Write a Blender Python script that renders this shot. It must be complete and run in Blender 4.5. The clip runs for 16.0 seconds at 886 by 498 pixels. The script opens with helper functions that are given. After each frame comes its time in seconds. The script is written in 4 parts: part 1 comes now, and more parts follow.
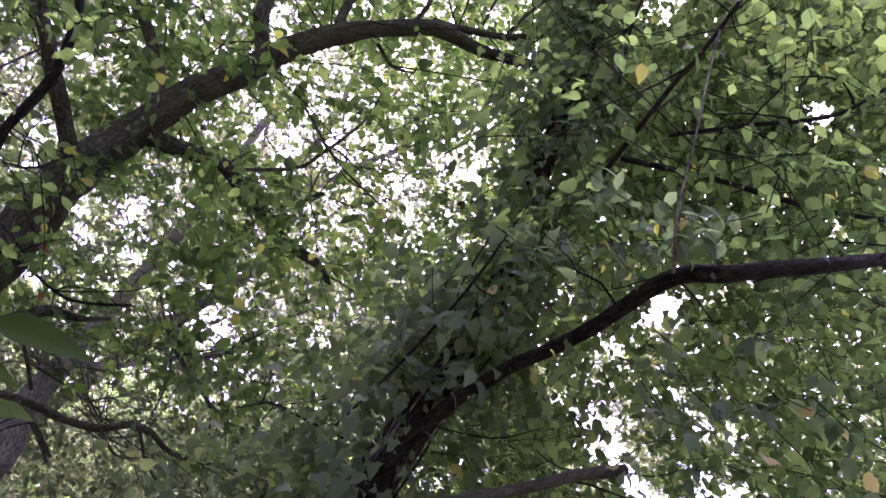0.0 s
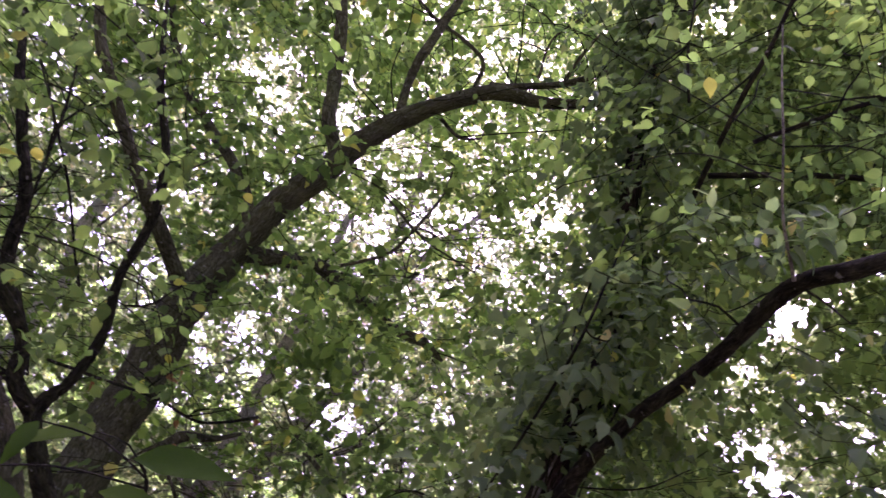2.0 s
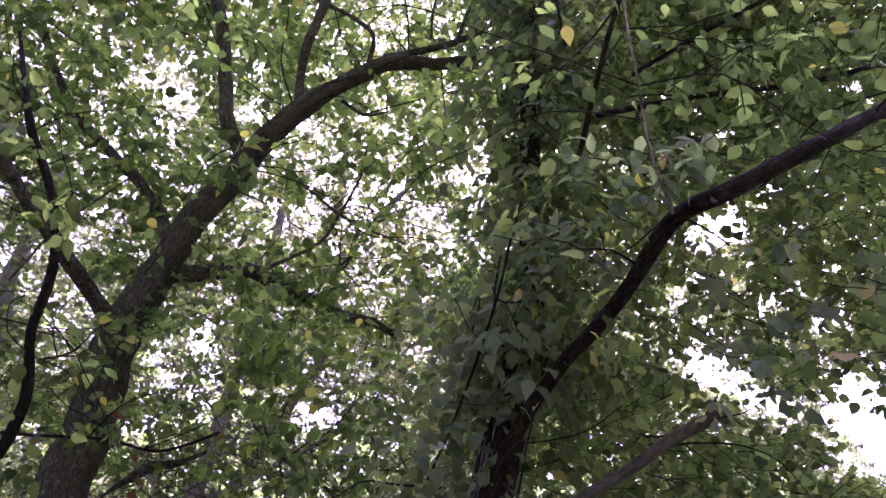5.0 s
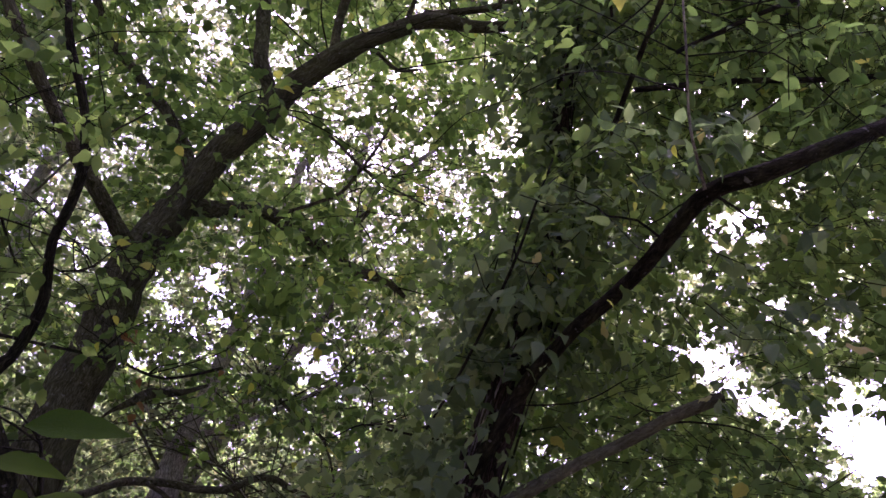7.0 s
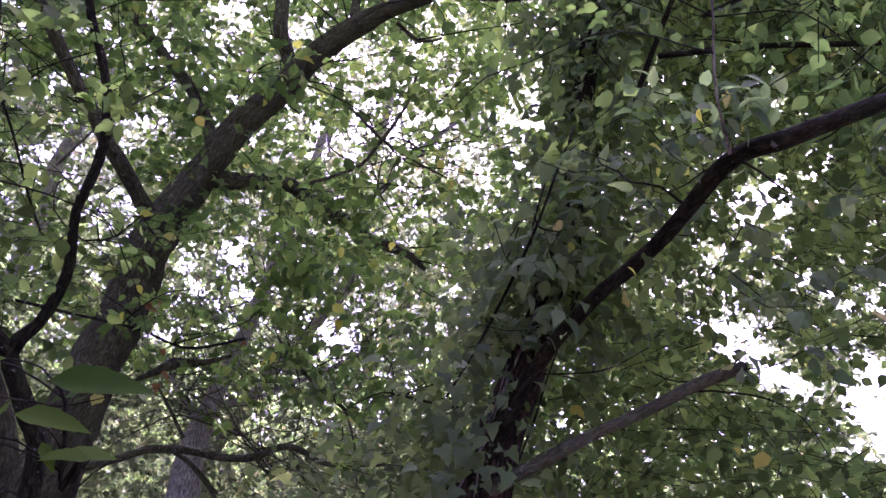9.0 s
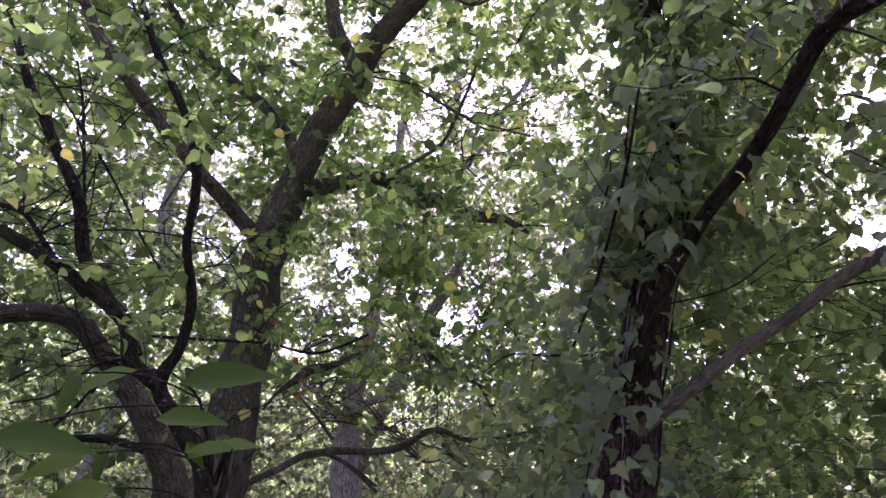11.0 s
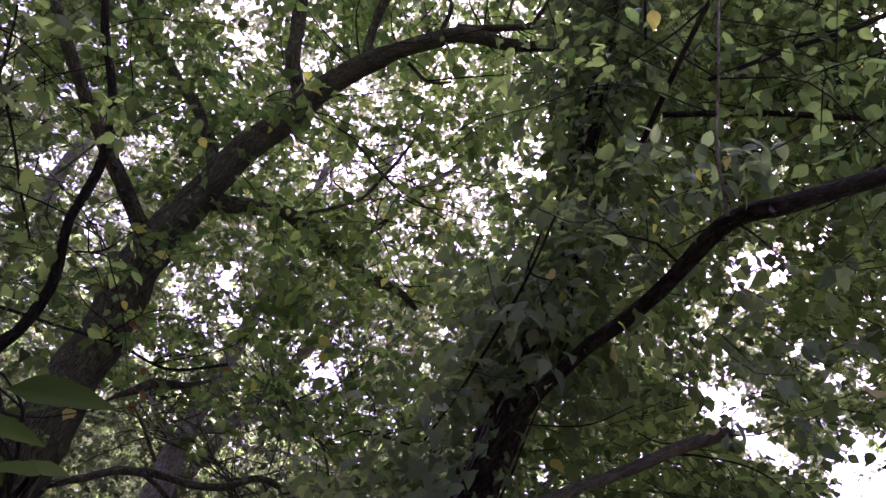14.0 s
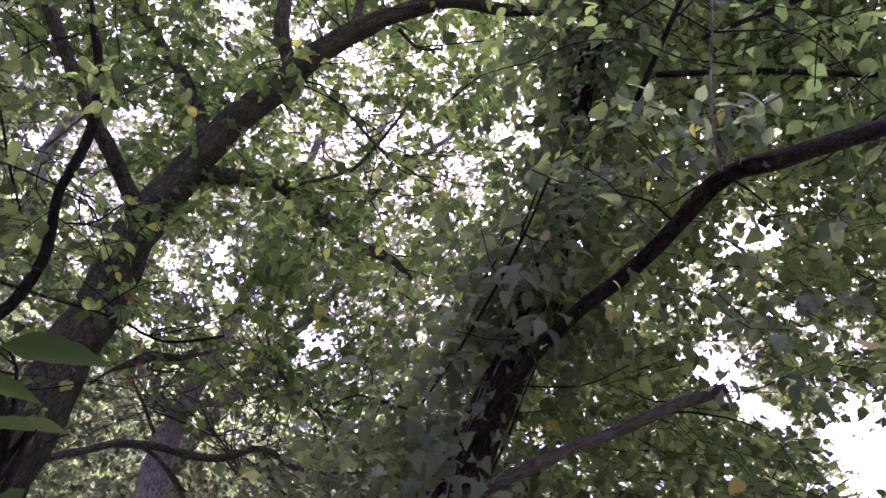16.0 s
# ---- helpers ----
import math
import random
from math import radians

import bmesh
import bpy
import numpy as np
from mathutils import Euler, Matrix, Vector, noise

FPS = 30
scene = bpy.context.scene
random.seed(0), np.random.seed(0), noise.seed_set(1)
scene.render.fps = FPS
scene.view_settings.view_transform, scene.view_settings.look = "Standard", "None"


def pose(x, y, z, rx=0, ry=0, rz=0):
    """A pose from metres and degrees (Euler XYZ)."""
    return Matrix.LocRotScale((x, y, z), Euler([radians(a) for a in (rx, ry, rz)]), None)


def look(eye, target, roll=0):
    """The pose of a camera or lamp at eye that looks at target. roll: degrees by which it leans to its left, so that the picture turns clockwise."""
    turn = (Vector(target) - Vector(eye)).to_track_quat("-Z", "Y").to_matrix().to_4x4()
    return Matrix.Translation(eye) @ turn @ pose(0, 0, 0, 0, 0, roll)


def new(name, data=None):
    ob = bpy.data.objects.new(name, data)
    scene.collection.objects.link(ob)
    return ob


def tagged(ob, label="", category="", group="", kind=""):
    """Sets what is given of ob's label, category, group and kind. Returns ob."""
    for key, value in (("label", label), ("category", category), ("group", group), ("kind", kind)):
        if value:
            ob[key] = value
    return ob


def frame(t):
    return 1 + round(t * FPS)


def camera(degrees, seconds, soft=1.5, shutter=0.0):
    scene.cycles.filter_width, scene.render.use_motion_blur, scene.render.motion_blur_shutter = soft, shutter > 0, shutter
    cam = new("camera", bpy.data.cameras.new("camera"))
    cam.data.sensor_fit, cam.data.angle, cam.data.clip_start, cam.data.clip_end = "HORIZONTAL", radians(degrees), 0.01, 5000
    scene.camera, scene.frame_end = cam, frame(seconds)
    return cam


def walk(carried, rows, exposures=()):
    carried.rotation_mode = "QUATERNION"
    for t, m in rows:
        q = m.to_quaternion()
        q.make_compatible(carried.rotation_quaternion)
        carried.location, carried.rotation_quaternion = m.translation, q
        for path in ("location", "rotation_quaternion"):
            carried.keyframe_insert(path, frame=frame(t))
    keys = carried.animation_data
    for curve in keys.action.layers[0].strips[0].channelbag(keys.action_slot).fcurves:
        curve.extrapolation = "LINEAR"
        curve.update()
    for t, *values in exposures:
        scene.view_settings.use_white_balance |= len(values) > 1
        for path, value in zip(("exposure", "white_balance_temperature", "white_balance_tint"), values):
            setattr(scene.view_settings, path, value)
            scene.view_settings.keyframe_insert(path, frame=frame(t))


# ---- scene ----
# The camera and its walk.
cam = camera(62.3, 16.0, soft=1.5, shutter=0.2)
ROWS = [
    (0.0, -0.122, 0.000, 1.568, 121.31, -27.09, -22.28),
    (0.5, -0.126, -0.005, 1.584, 122.83, -24.53, -19.25),
    (1.0, -0.122, -0.004, 1.581, 122.98, -22.80, -17.23),
    (1.5, -0.121, 0.000, 1.576, 122.65, -21.86, -16.70),
    (2.0, -0.128, 0.006, 1.570, 120.81, -20.95, -8.75),
    (2.5, -0.079, 0.030, 1.562, 116.71, -16.49, 1.90),
    (3.0, -0.074, 0.044, 1.540, 109.65, -9.49, 9.66),
    (3.5, -0.117, 0.031, 1.549, 112.81, -8.51, 4.22),
    (4.0, -0.090, -0.053, 1.625, 118.03, -9.30, -1.75),
    (4.5, 0.005, -0.064, 1.669, 119.73, -8.76, -3.49),
    (4.7, 0.010, -0.058, 1.673, 118.29, -8.22, -4.99),
    (6.8, -0.001, -0.020, 1.610, 115.54, -15.15, -8.15),
    (7.0, -0.010, -0.023, 1.610, 115.43, -15.41, -8.31),
    (7.5, -0.008, -0.020, 1.606, 114.95, -15.89, -8.14),
    (8.0, -0.007, -0.021, 1.605, 114.68, -15.68, -7.91),
    (8.5, -0.008, -0.017, 1.597, 113.98, -16.29, -7.46),
    (9.0, -0.001, -0.006, 1.594, 113.11, -16.10, -6.79),
    (9.5, 0.008, -0.005, 1.596, 113.64, -15.37, -4.76),
    (10.0, 0.031, 0.023, 1.581, 111.44, -12.25, 0.05),
    (10.2, 0.036, 0.029, 1.576, 110.36, -9.40, 2.56),
    (12.3, -0.003, 0.046, 1.552, 108.19, -7.69, 6.92),
    (12.5, 0.001, 0.038, 1.568, 109.83, -9.31, 5.23),
    (13.0, 0.018, 0.021, 1.586, 113.57, -15.39, -2.63),
    (13.5, 0.028, 0.024, 1.600, 116.24, -18.92, -7.55),
    (14.0, 0.013, 0.015, 1.600, 117.14, -20.15, -9.15),
    (14.5, 0.019, 0.023, 1.596, 117.01, -20.53, -10.68),
    (15.0, 0.028, 0.020, 1.587, 116.95, -20.68, -13.02),
    (15.5, 0.029, 0.026, 1.582, 116.08, -20.37, -11.67),
    (16.0, 0.025, 0.032, 1.579, 115.00, -19.06, -9.09),
]
EXPOSURES = [
    (0.0, 4.72, 5340, 89), (1.0, 4.86, 5360, 85), (2.0, 4.60, 5660, 80), (2.4, 4.38, 5500, 78), (3.0, 3.88, 5700, 70), (3.5, 4.60, 5360, 76), (4.5, 4.67, 5420, 95),
    (6.8, 4.06, 5580, 81), (8.3, 4.08, 5640, 82), (9.0, 4.75, 5280, 91), (10.2, 4.89, 5500, 85), (12.3, 4.84, 5100, 103), (13.0, 4.79, 5180, 105), (13.5, 4.49, 5180, 107),
    (14.0, 4.02, 5480, 92), (14.5, 3.69, 5520, 94), (15.0, 3.57, 5400, 98), (15.5, 3.62, 5380, 97), (16.0, 4.65, 5380, 100),
]
walk(cam, [(t, pose(x, y, z, rx, ry, rz)) for t, x, y, z, rx, ry, rz in ROWS], EXPOSURES)

# Overcast daylight.
SUN_EL, SUN_AZ = 62.0, 10.0
world = bpy.data.worlds.new("overcast_sky")
scene.world = world
world.use_nodes = True
wn, wl = world.node_tree.nodes, world.node_tree.links
sky = wn.new("ShaderNodeTexSky")
sky.sky_type = "NISHITA"
sky.sun_disc = False
sky.sun_elevation, sky.sun_rotation = radians(SUN_EL), radians(SUN_AZ)
sky.air_density, sky.dust_density, sky.ozone_density = 0.6, 8.0, 0.8
wl.new(sky.outputs["Color"], wn["Background"].inputs["Color"])
wn["Background"].inputs["Strength"].default_value = 0.05
sun = new("sun", bpy.data.lights.new("sun", "SUN"))
sun.data.energy, sun.data.angle, sun.data.color = 1.5, radians(70), (1.0, 0.97, 0.93)
az, el = radians(SUN_AZ), radians(SUN_EL)
sun.matrix_world = look((0, 0, 30), (-30 * math.sin(az) * math.cos(el), -30 * math.cos(az) * math.cos(el), 30 - 30 * math.sin(el)))


# ---- materials ----
def material(name):
    m = bpy.data.materials.new(name)
    m.use_nodes = True
    n, l = m.node_tree.nodes, m.node_tree.links
    return m, n, l, n["Principled BSDF"]


def ramp(n, l, source, stops):
    r = n.new("ShaderNodeValToRGB")
    r.color_ramp.elements.remove(r.color_ramp.elements[1])
    for i, (at, col) in enumerate(stops):
        e = r.color_ramp.elements[0] if i == 0 else r.color_ramp.elements.new(at)
        e.position, e.color = at, (*col, 1)
    l.new(source, r.inputs["Fac"])
    return r.outputs["Color"]


def noise_node(n, l, scale, detail=4.0, rough=0.6, stretch=None):
    tc = n.new("ShaderNodeTexCoord")
    tex = n.new("ShaderNodeTexNoise")
    tex.inputs["Scale"].default_value, tex.inputs["Detail"].default_value, tex.inputs["Roughness"].default_value = scale, detail, rough
    if stretch:
        mp = n.new("ShaderNodeMapping")
        mp.inputs["Scale"].default_value = stretch
        l.new(tc.outputs["Object"], mp.inputs["Vector"])
        l.new(mp.outputs["Vector"], tex.inputs["Vector"])
    else:
        l.new(tc.outputs["Object"], tex.inputs["Vector"])
    return tex.outputs["Fac"]


def mixed(n, l, fac, a, b, mode="MIX"):
    m = n.new("ShaderNodeMix")
    m.data_type, m.blend_type = "RGBA", mode
    for sock, v in ((m.inputs[0], fac), (m.inputs[6], a), (m.inputs[7], b)):
        if isinstance(v, (int, float)):
            sock.default_value = v
        elif isinstance(v, tuple):
            sock.default_value = (*v, 1)
        else:
            l.new(v, sock)
    return m.outputs[2]


def bark(name, dark, mid, light, moss=0.25, depth=0.012):
    """Bark with cracks that run along the limb, blotches, a little moss and pale lichen."""
    m, n, l, p = material(name)
    flow = n.new("ShaderNodeAttribute")
    flow.attribute_name = "flow"
    tc = n.new("ShaderNodeTexCoord")
    bend = n.new("ShaderNodeTexNoise")
    bend.inputs["Scale"].default_value = 12
    l.new(tc.outputs["Object"], bend.inputs["Vector"])
    shift = n.new("ShaderNodeVectorMath")
    shift.operation = "MULTIPLY_ADD"
    l.new(bend.outputs["Color"], shift.inputs[0])
    shift.inputs[1].default_value = (0.06, 0.06, 0.06)
    l.new(flow.outputs["Vector"], shift.inputs[2])
    mp = n.new("ShaderNodeMapping")
    mp.inputs["Scale"].default_value = (1, 0.3, 1)
    l.new(shift.outputs["Vector"], mp.inputs["Vector"])
    crack = n.new("ShaderNodeTexNoise")
    crack.inputs["Scale"].default_value, crack.inputs["Detail"].default_value, crack.inputs["Roughness"].default_value = 70, 8, 0.78
    l.new(mp.outputs["Vector"], crack.inputs["Vector"])
    grain = crack.outputs["Fac"]
    patches = noise_node(n, l, 6, 5, 0.65)
    col = ramp(n, l, grain, [(0.36, tuple(0.45 * k for k in dark)), (0.46, dark), (0.55, mid), (0.68, light)])
    col = mixed(n, l, 1.0, col, ramp(n, l, patches, [(0.3, (0.6, 0.58, 0.56)), (0.5, (1.0, 1.0, 1.0)), (0.7, (1.35, 1.3, 1.25))]), "MULTIPLY")
    col = mixed(n, l, ramp(n, l, noise_node(n, l, 4.5, 6, 0.7), [(0.52, (0.0,) * 3), (0.7, (moss,) * 3)]), col, (0.085, 0.105, 0.04))
    col = mixed(n, l, ramp(n, l, noise_node(n, l, 34, 3, 0.5), [(0.66, (0.0,) * 3), (0.72, (0.4,) * 3)]), col, (0.3, 0.29, 0.26))
    l.new(col, p.inputs["Base Color"])
    p.inputs["Roughness"].default_value = 0.9
    p.inputs["Specular IOR Level"].default_value = 0.06
    b = n.new("ShaderNodeBump")
    b.inputs["Strength"].default_value, b.inputs["Distance"].default_value = 1.0, depth
    l.new(grain, b.inputs["Height"])
    l.new(b.outputs["Normal"], p.inputs["Normal"])
    return m


def foliage(name, stops, gloss=0.3, glow=0.36, single=False, spots=0.25, shine=0.05):
    """Leaf blades: a thin sheet that lets part of the light through. stops: colours from leaf to leaf."""
    m, n, l, p = material(name)
    if single:
        pick = n.new("ShaderNodeObjectInfo").outputs["Random"]
    else:
        pick = n.new("ShaderNodeNewGeometry").outputs["Random Per Island"]
    col = ramp(n, l, pick, stops)
    blot = noise_node(n, l, 60, 3, 0.6)
    col = mixed(n, l, ramp(n, l, blot, [(0.5, (0.0,) * 3), (0.8, (spots,) * 3)]), col, (0.16, 0.14, 0.03))
    drift = noise_node(n, l, 0.9, 2, 0.5)
    col = mixed(n, l, 1.0, col, ramp(n, l, drift, [(0.3, (0.72, 0.78, 0.8)), (0.7, (1.2, 1.15, 0.95))]), "MULTIPLY")
    l.new(col, p.inputs["Base Color"])
    p.inputs["Roughness"].default_value = gloss
    p.inputs["Specular IOR Level"].default_value = shine
    bump = n.new("ShaderNodeBump")
    bump.inputs["Strength"].default_value, bump.inputs["Distance"].default_value = 0.7, 0.007
    l.new(noise_node(n, l, 55, 3, 0.6), bump.inputs["Height"])
    l.new(bump.outputs["Normal"], p.inputs["Normal"])
    tr = n.new("ShaderNodeBsdfTranslucent")
    l.new(mixed(n, l, 1.0, col, (2.0, 2.25, 1.2), "MULTIPLY"), tr.inputs["Color"])
    mx = n.new("ShaderNodeMixShader")
    mx.inputs[0].default_value = glow
    l.new(p.outputs["BSDF"], mx.inputs[1])
    l.new(tr.outputs["BSDF"], mx.inputs[2])
    l.new(mx.outputs["Shader"], n["Material Output"].inputs["Surface"])
    return m


GREEN = [(0.0, (0.045, 0.066, 0.028)), (0.3, (0.076, 0.112, 0.047)), (0.6, (0.111, 0.163, 0.064)), (0.86, (0.171, 0.224, 0.090)), (0.992, (0.200, 0.241, 0.086)), (0.997, (0.385, 0.325, 0.090)), (1.0, (0.440, 0.350, 0.100))]
BRIGHT = [(0.0, (0.047, 0.083, 0.032)), (0.5, (0.103, 0.173, 0.055)), (0.85, (0.176, 0.261, 0.088)), (0.98, (0.231, 0.282, 0.092)), (1.0, (0.410, 0.365, 0.100))]
IVY = [(0.0, (0.057, 0.083, 0.047)), (0.5, (0.096, 0.132, 0.072)), (0.9, (0.134, 0.173, 0.092)), (1.0, (0.187, 0.211, 0.101))]
# Paler and greyer than GREEN: haze and brighter light put into the leaf colour.
FAR_HAZE = [(0.0, (0.058, 0.074, 0.052)), (0.5, (0.128, 0.157, 0.113)), (0.9, (0.220, 0.247, 0.195)), (1.0, (0.313, 0.264, 0.188))]

# Near-black: the shade on backlit stems and twigs is put into this colour.
bark_shaded = bark("bark_shaded", (0.0079, 0.0075, 0.0051), (0.0222, 0.0197, 0.0128), (0.0517, 0.0466, 0.0306), 0.2)
bark_brown = bark("bark_brown", (0.0380, 0.0362, 0.0215), (0.0760, 0.0730, 0.0450), (0.1320, 0.1280, 0.0830), 0.25, 0.005)
bark_lean = bark("bark_leaning", (0.0220, 0.0212, 0.0130), (0.0480, 0.0462, 0.0290), (0.0920, 0.0890, 0.0580), 0.3, 0.008)
bark_bare = bark("bark_bare", (0.0520, 0.0500, 0.0330), (0.0780, 0.0755, 0.0500), (0.1120, 0.1085, 0.0740), 0.15, 0.004)
# Reddish limb bark, darkened so that its shade lies in the colour.
bark_ivy = bark("bark_reddish_shaded", (0.0090, 0.0077, 0.0051), (0.0219, 0.0185, 0.0123), (0.0470, 0.0405, 0.0270), 0.1, 0.009)
bark_red = bark("bark_fibrous_red", (0.0150, 0.0097, 0.0083), (0.0525, 0.0345, 0.0285), (0.1275, 0.0915, 0.0750), 0.08, 0.014)
# Both grey barks below are lightened to stand in for light on shaded wood.
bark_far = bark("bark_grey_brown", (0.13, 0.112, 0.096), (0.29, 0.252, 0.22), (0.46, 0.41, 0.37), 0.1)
bark_lit_grey = bark("bark_mottled_lit", (0.19, 0.172, 0.148), (0.43, 0.395, 0.35), (0.66, 0.62, 0.56), 0.15, 0.008)
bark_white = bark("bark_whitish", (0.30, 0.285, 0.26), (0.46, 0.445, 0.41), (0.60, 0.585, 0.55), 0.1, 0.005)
# Pale bark, lightened further against the shading on the slender trunk.
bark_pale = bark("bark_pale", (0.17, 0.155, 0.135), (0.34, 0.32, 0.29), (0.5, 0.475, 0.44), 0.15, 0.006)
leaf_green = foliage("leaf_green", GREEN, gloss=0.55, glow=0.62, shine=0.05)
DEEP = [(at, (0.80 * r, 0.86 * g, 0.84 * b)) for at, (r, g, b) in GREEN]
leaf_deep = foliage("leaf_deep", DEEP, gloss=0.55, glow=0.62, shine=0.05)
leaf_green_one = foliage("leaf_green_single", DEEP, gloss=0.55, glow=0.62, shine=0.05, single=True)
leaf_bright = foliage("leaf_bright", BRIGHT, gloss=0.5, glow=0.58, shine=0.05)
leaf_light = foliage("leaf_light", [(0.0, (0.051, 0.078, 0.049)), (0.5, (0.081, 0.115, 0.068)), (0.94, (0.126, 0.160, 0.091)), (1.0, (0.298, 0.24, 0.113))], glow=0.42)
leaf_ivy = foliage("leaf_ivy", IVY, gloss=0.5, glow=0.45, spots=0.1, shine=0.05)
leaf_young = foliage("leaf_young", [(0.0, (0.025, 0.055, 0.008)), (1.0, (0.048, 0.084, 0.012))], single=True, glow=0.62, gloss=0.6, spots=0.08, shine=0.05)
leaf_ivy_one = foliage("leaf_ivy_single", IVY, gloss=0.45, glow=0.34, single=True, spots=0.3, shine=0.05)
leaf_tuft = foliage("leaf_tuft", [(0.0, (0.086, 0.125, 0.072)), (0.6, (0.131, 0.175, 0.104)), (1.0, (0.183, 0.22, 0.133))], single=True, glow=0.5, gloss=0.45, spots=0.12, shine=0.05)
leaf_far_haze = foliage("leaf_far_haze", FAR_HAZE, glow=0.6, shine=0.05)


# ---- mesh helpers ----
def mesh_object(name, verts, faces, mat, parent=None, label="", smooth=True):
    me = bpy.data.meshes.new(name)
    me.from_pydata(verts, [], faces)
    me.materials.append(mat)
    if smooth:
        me.polygons.foreach_set("use_smooth", [True] * len(me.polygons))
    me.update()
    ob = new(name, me)
    ob.parent = parent
    return tagged(ob, label)


def spline(points, step):
    """A smooth line through control points (x, y, z, r), sampled about every step metres."""
    p = np.array(points, float)
    p = np.vstack([2 * p[0] - p[1], p, 2 * p[-1] - p[-2]])
    out = []
    for i in range(1, len(p) - 2):
        a, b, c, d = p[i - 1], p[i], p[i + 1], p[i + 2]
        n = max(2, int(np.linalg.norm((c - b)[:3]) / step))
        for u in np.arange(n) / n:
            out.append(0.5 * (2 * b + (c - a) * u + (2 * a - 5 * b + 4 * c - d) * u * u + (3 * b - a - 3 * c + d) * u ** 3))
    out.append(p[-2])
    return np.array(out)


def tube(points, sides=12, step=0.06, lumps=0.12, wander=0.12):
    """A limb: a tapered round tube with knots, long ridges and a slightly wandering axis. Gives vertices, faces and (round, along) metres for each vertex."""
    s = spline(points, step)
    c, r = s[:, :3].copy(), np.maximum(s[:, 3], 0.0012)
    for i in range(1, len(c) - 1):
        w = noise.noise_vector(Vector(c[i]) * 5.0)
        c[i] += np.array(w) * r[i] * wander * 2
    tan = np.gradient(c, axis=0)
    tan /= np.linalg.norm(tan, axis=1)[:, None] + 1e-9
    along = np.concatenate([[0], np.cumsum(np.linalg.norm(np.diff(c, axis=0), axis=1))])
    ref = np.array([0.3, 0.9, 0.2])
    verts, faces, flow = [], [], []
    for i in range(len(c)):
        u = np.cross(tan[i], ref)
        u /= np.linalg.norm(u) + 1e-9
        ref = np.cross(u, tan[i])
        v = ref / (np.linalg.norm(ref) + 1e-9)
        for k in range(sides):
            a = 2 * math.pi * k / sides
            d = math.cos(a) * u + math.sin(a) * v
            q = Vector(c[i] + d * r[i])
            ridge = noise.noise(Vector((math.cos(a) * 2.6, math.sin(a) * 2.6, along[i] * 2.2 + c[0][0] * 7)))
            k1 = noise.noise(q * 8.0) * lumps * 1.1 + ridge * lumps * 0.9 + noise.noise(q * 26.0) * lumps * 0.5
            verts.append(tuple(c[i] + d * r[i] * (1 + k1)))
            flow.append((a * r[0], along[i]))
    for i in range(len(c) - 1):
        for k in range(sides):
            k2 = (k + 1) % sides
            faces.append((i * sides + k, i * sides + k2, (i + 1) * sides + k2, (i + 1) * sides + k))
    faces.append(tuple(range(sides))[::-1])
    e = len(verts)
    verts.append(tuple(c[-1] + tan[-1] * r[-1] * 0.35))
    flow.append((0.0, along[-1]))
    for k in range(sides):
        faces.append(((len(c) - 1) * sides + k, (len(c) - 1) * sides + (k + 1) % sides, e))
    return verts, faces, flow


def wood(name, points, sides, step, lumps, wander, mat, parent, label=""):
    v, f, flow = tube(points, sides, step, lumps, wander)
    ob = mesh_object(name, v, f, mat, parent, label)
    layer = ob.data.attributes.new("flow", "FLOAT_VECTOR", "POINT")
    layer.data.foreach_set("vector", np.array([(a, l, 0.0) for a, l in flow], np.float32).reshape(-1))
    return ob


LIMB_OBJECTS = {}


def limbs(parent, table, mat, labels):
    for name, points in table:
        big = max(p[3] for p in points)
        sides = 28 if big > 0.06 else 14 if big > 0.02 else 7
        LIMB_OBJECTS[id(points)] = wood(name, points, sides, max(0.025, min(0.06, big)), 0.12 if big > 0.015 else 0.08, 0.1 if big > 0.06 else 0.22, mat, parent, labels.get(name, ""))


def thing(name, x, y, label, category, group="", kind=""):
    ob = new(name)
    ob.location = (0, 0, 0)
    return tagged(ob, label, category, group, kind)


# Leaf shapes: x across, y along the blade, z up; the stalk end is the origin, the length is 1.
def blade(outline, fold=0.12, droop=0.18, wave=0.0, twist=0.0):
    """A leaf folded along its midrib. outline: half widths at even steps from the stalk to the tip."""
    n = len(outline) - 1
    v, f = [], []
    for i, w in enumerate(outline):
        y = i / n
        z = -droop * y * y
        v += [(twist * y * y, y, z), (twist * y * y - w, y * 0.97 + 0.02, z + fold * w + wave * math.sin(9 * y)), (twist * y * y + w, y * 0.97 + 0.02, z + fold * w + wave * math.sin(8 * y + 2))]
    for i in range(n):
        a, b = 3 * i, 3 * i + 3
        f += [(a, b, b + 1, a + 1), (a, a + 2, b + 2, b)]
    return np.array(v), f


OVATE = blade([0.02, 0.21, 0.32, 0.345, 0.31, 0.22, 0.11, 0.012], 0.15, 0.2, 0.03)
RAGGED = blade([0.03, 0.27, 0.33, 0.41, 0.33, 0.37, 0.25, 0.24, 0.12, 0.012], -0.18, 0.3, 0.07, 0.1)
CURLED = blade([0.02, 0.2, 0.3, 0.33, 0.3, 0.23, 0.13, 0.012], 0.4, 0.5, 0.03, -0.08)
POINTED = blade([0.012, 0.08, 0.145, 0.18, 0.165, 0.175, 0.14, 0.13, 0.085, 0.05, 0.004], 0.35, 0.22)
LANCE = blade([0.012, 0.12, 0.2, 0.235, 0.235, 0.2, 0.145, 0.075, 0.006], 0.3, 0.3, 0.02)
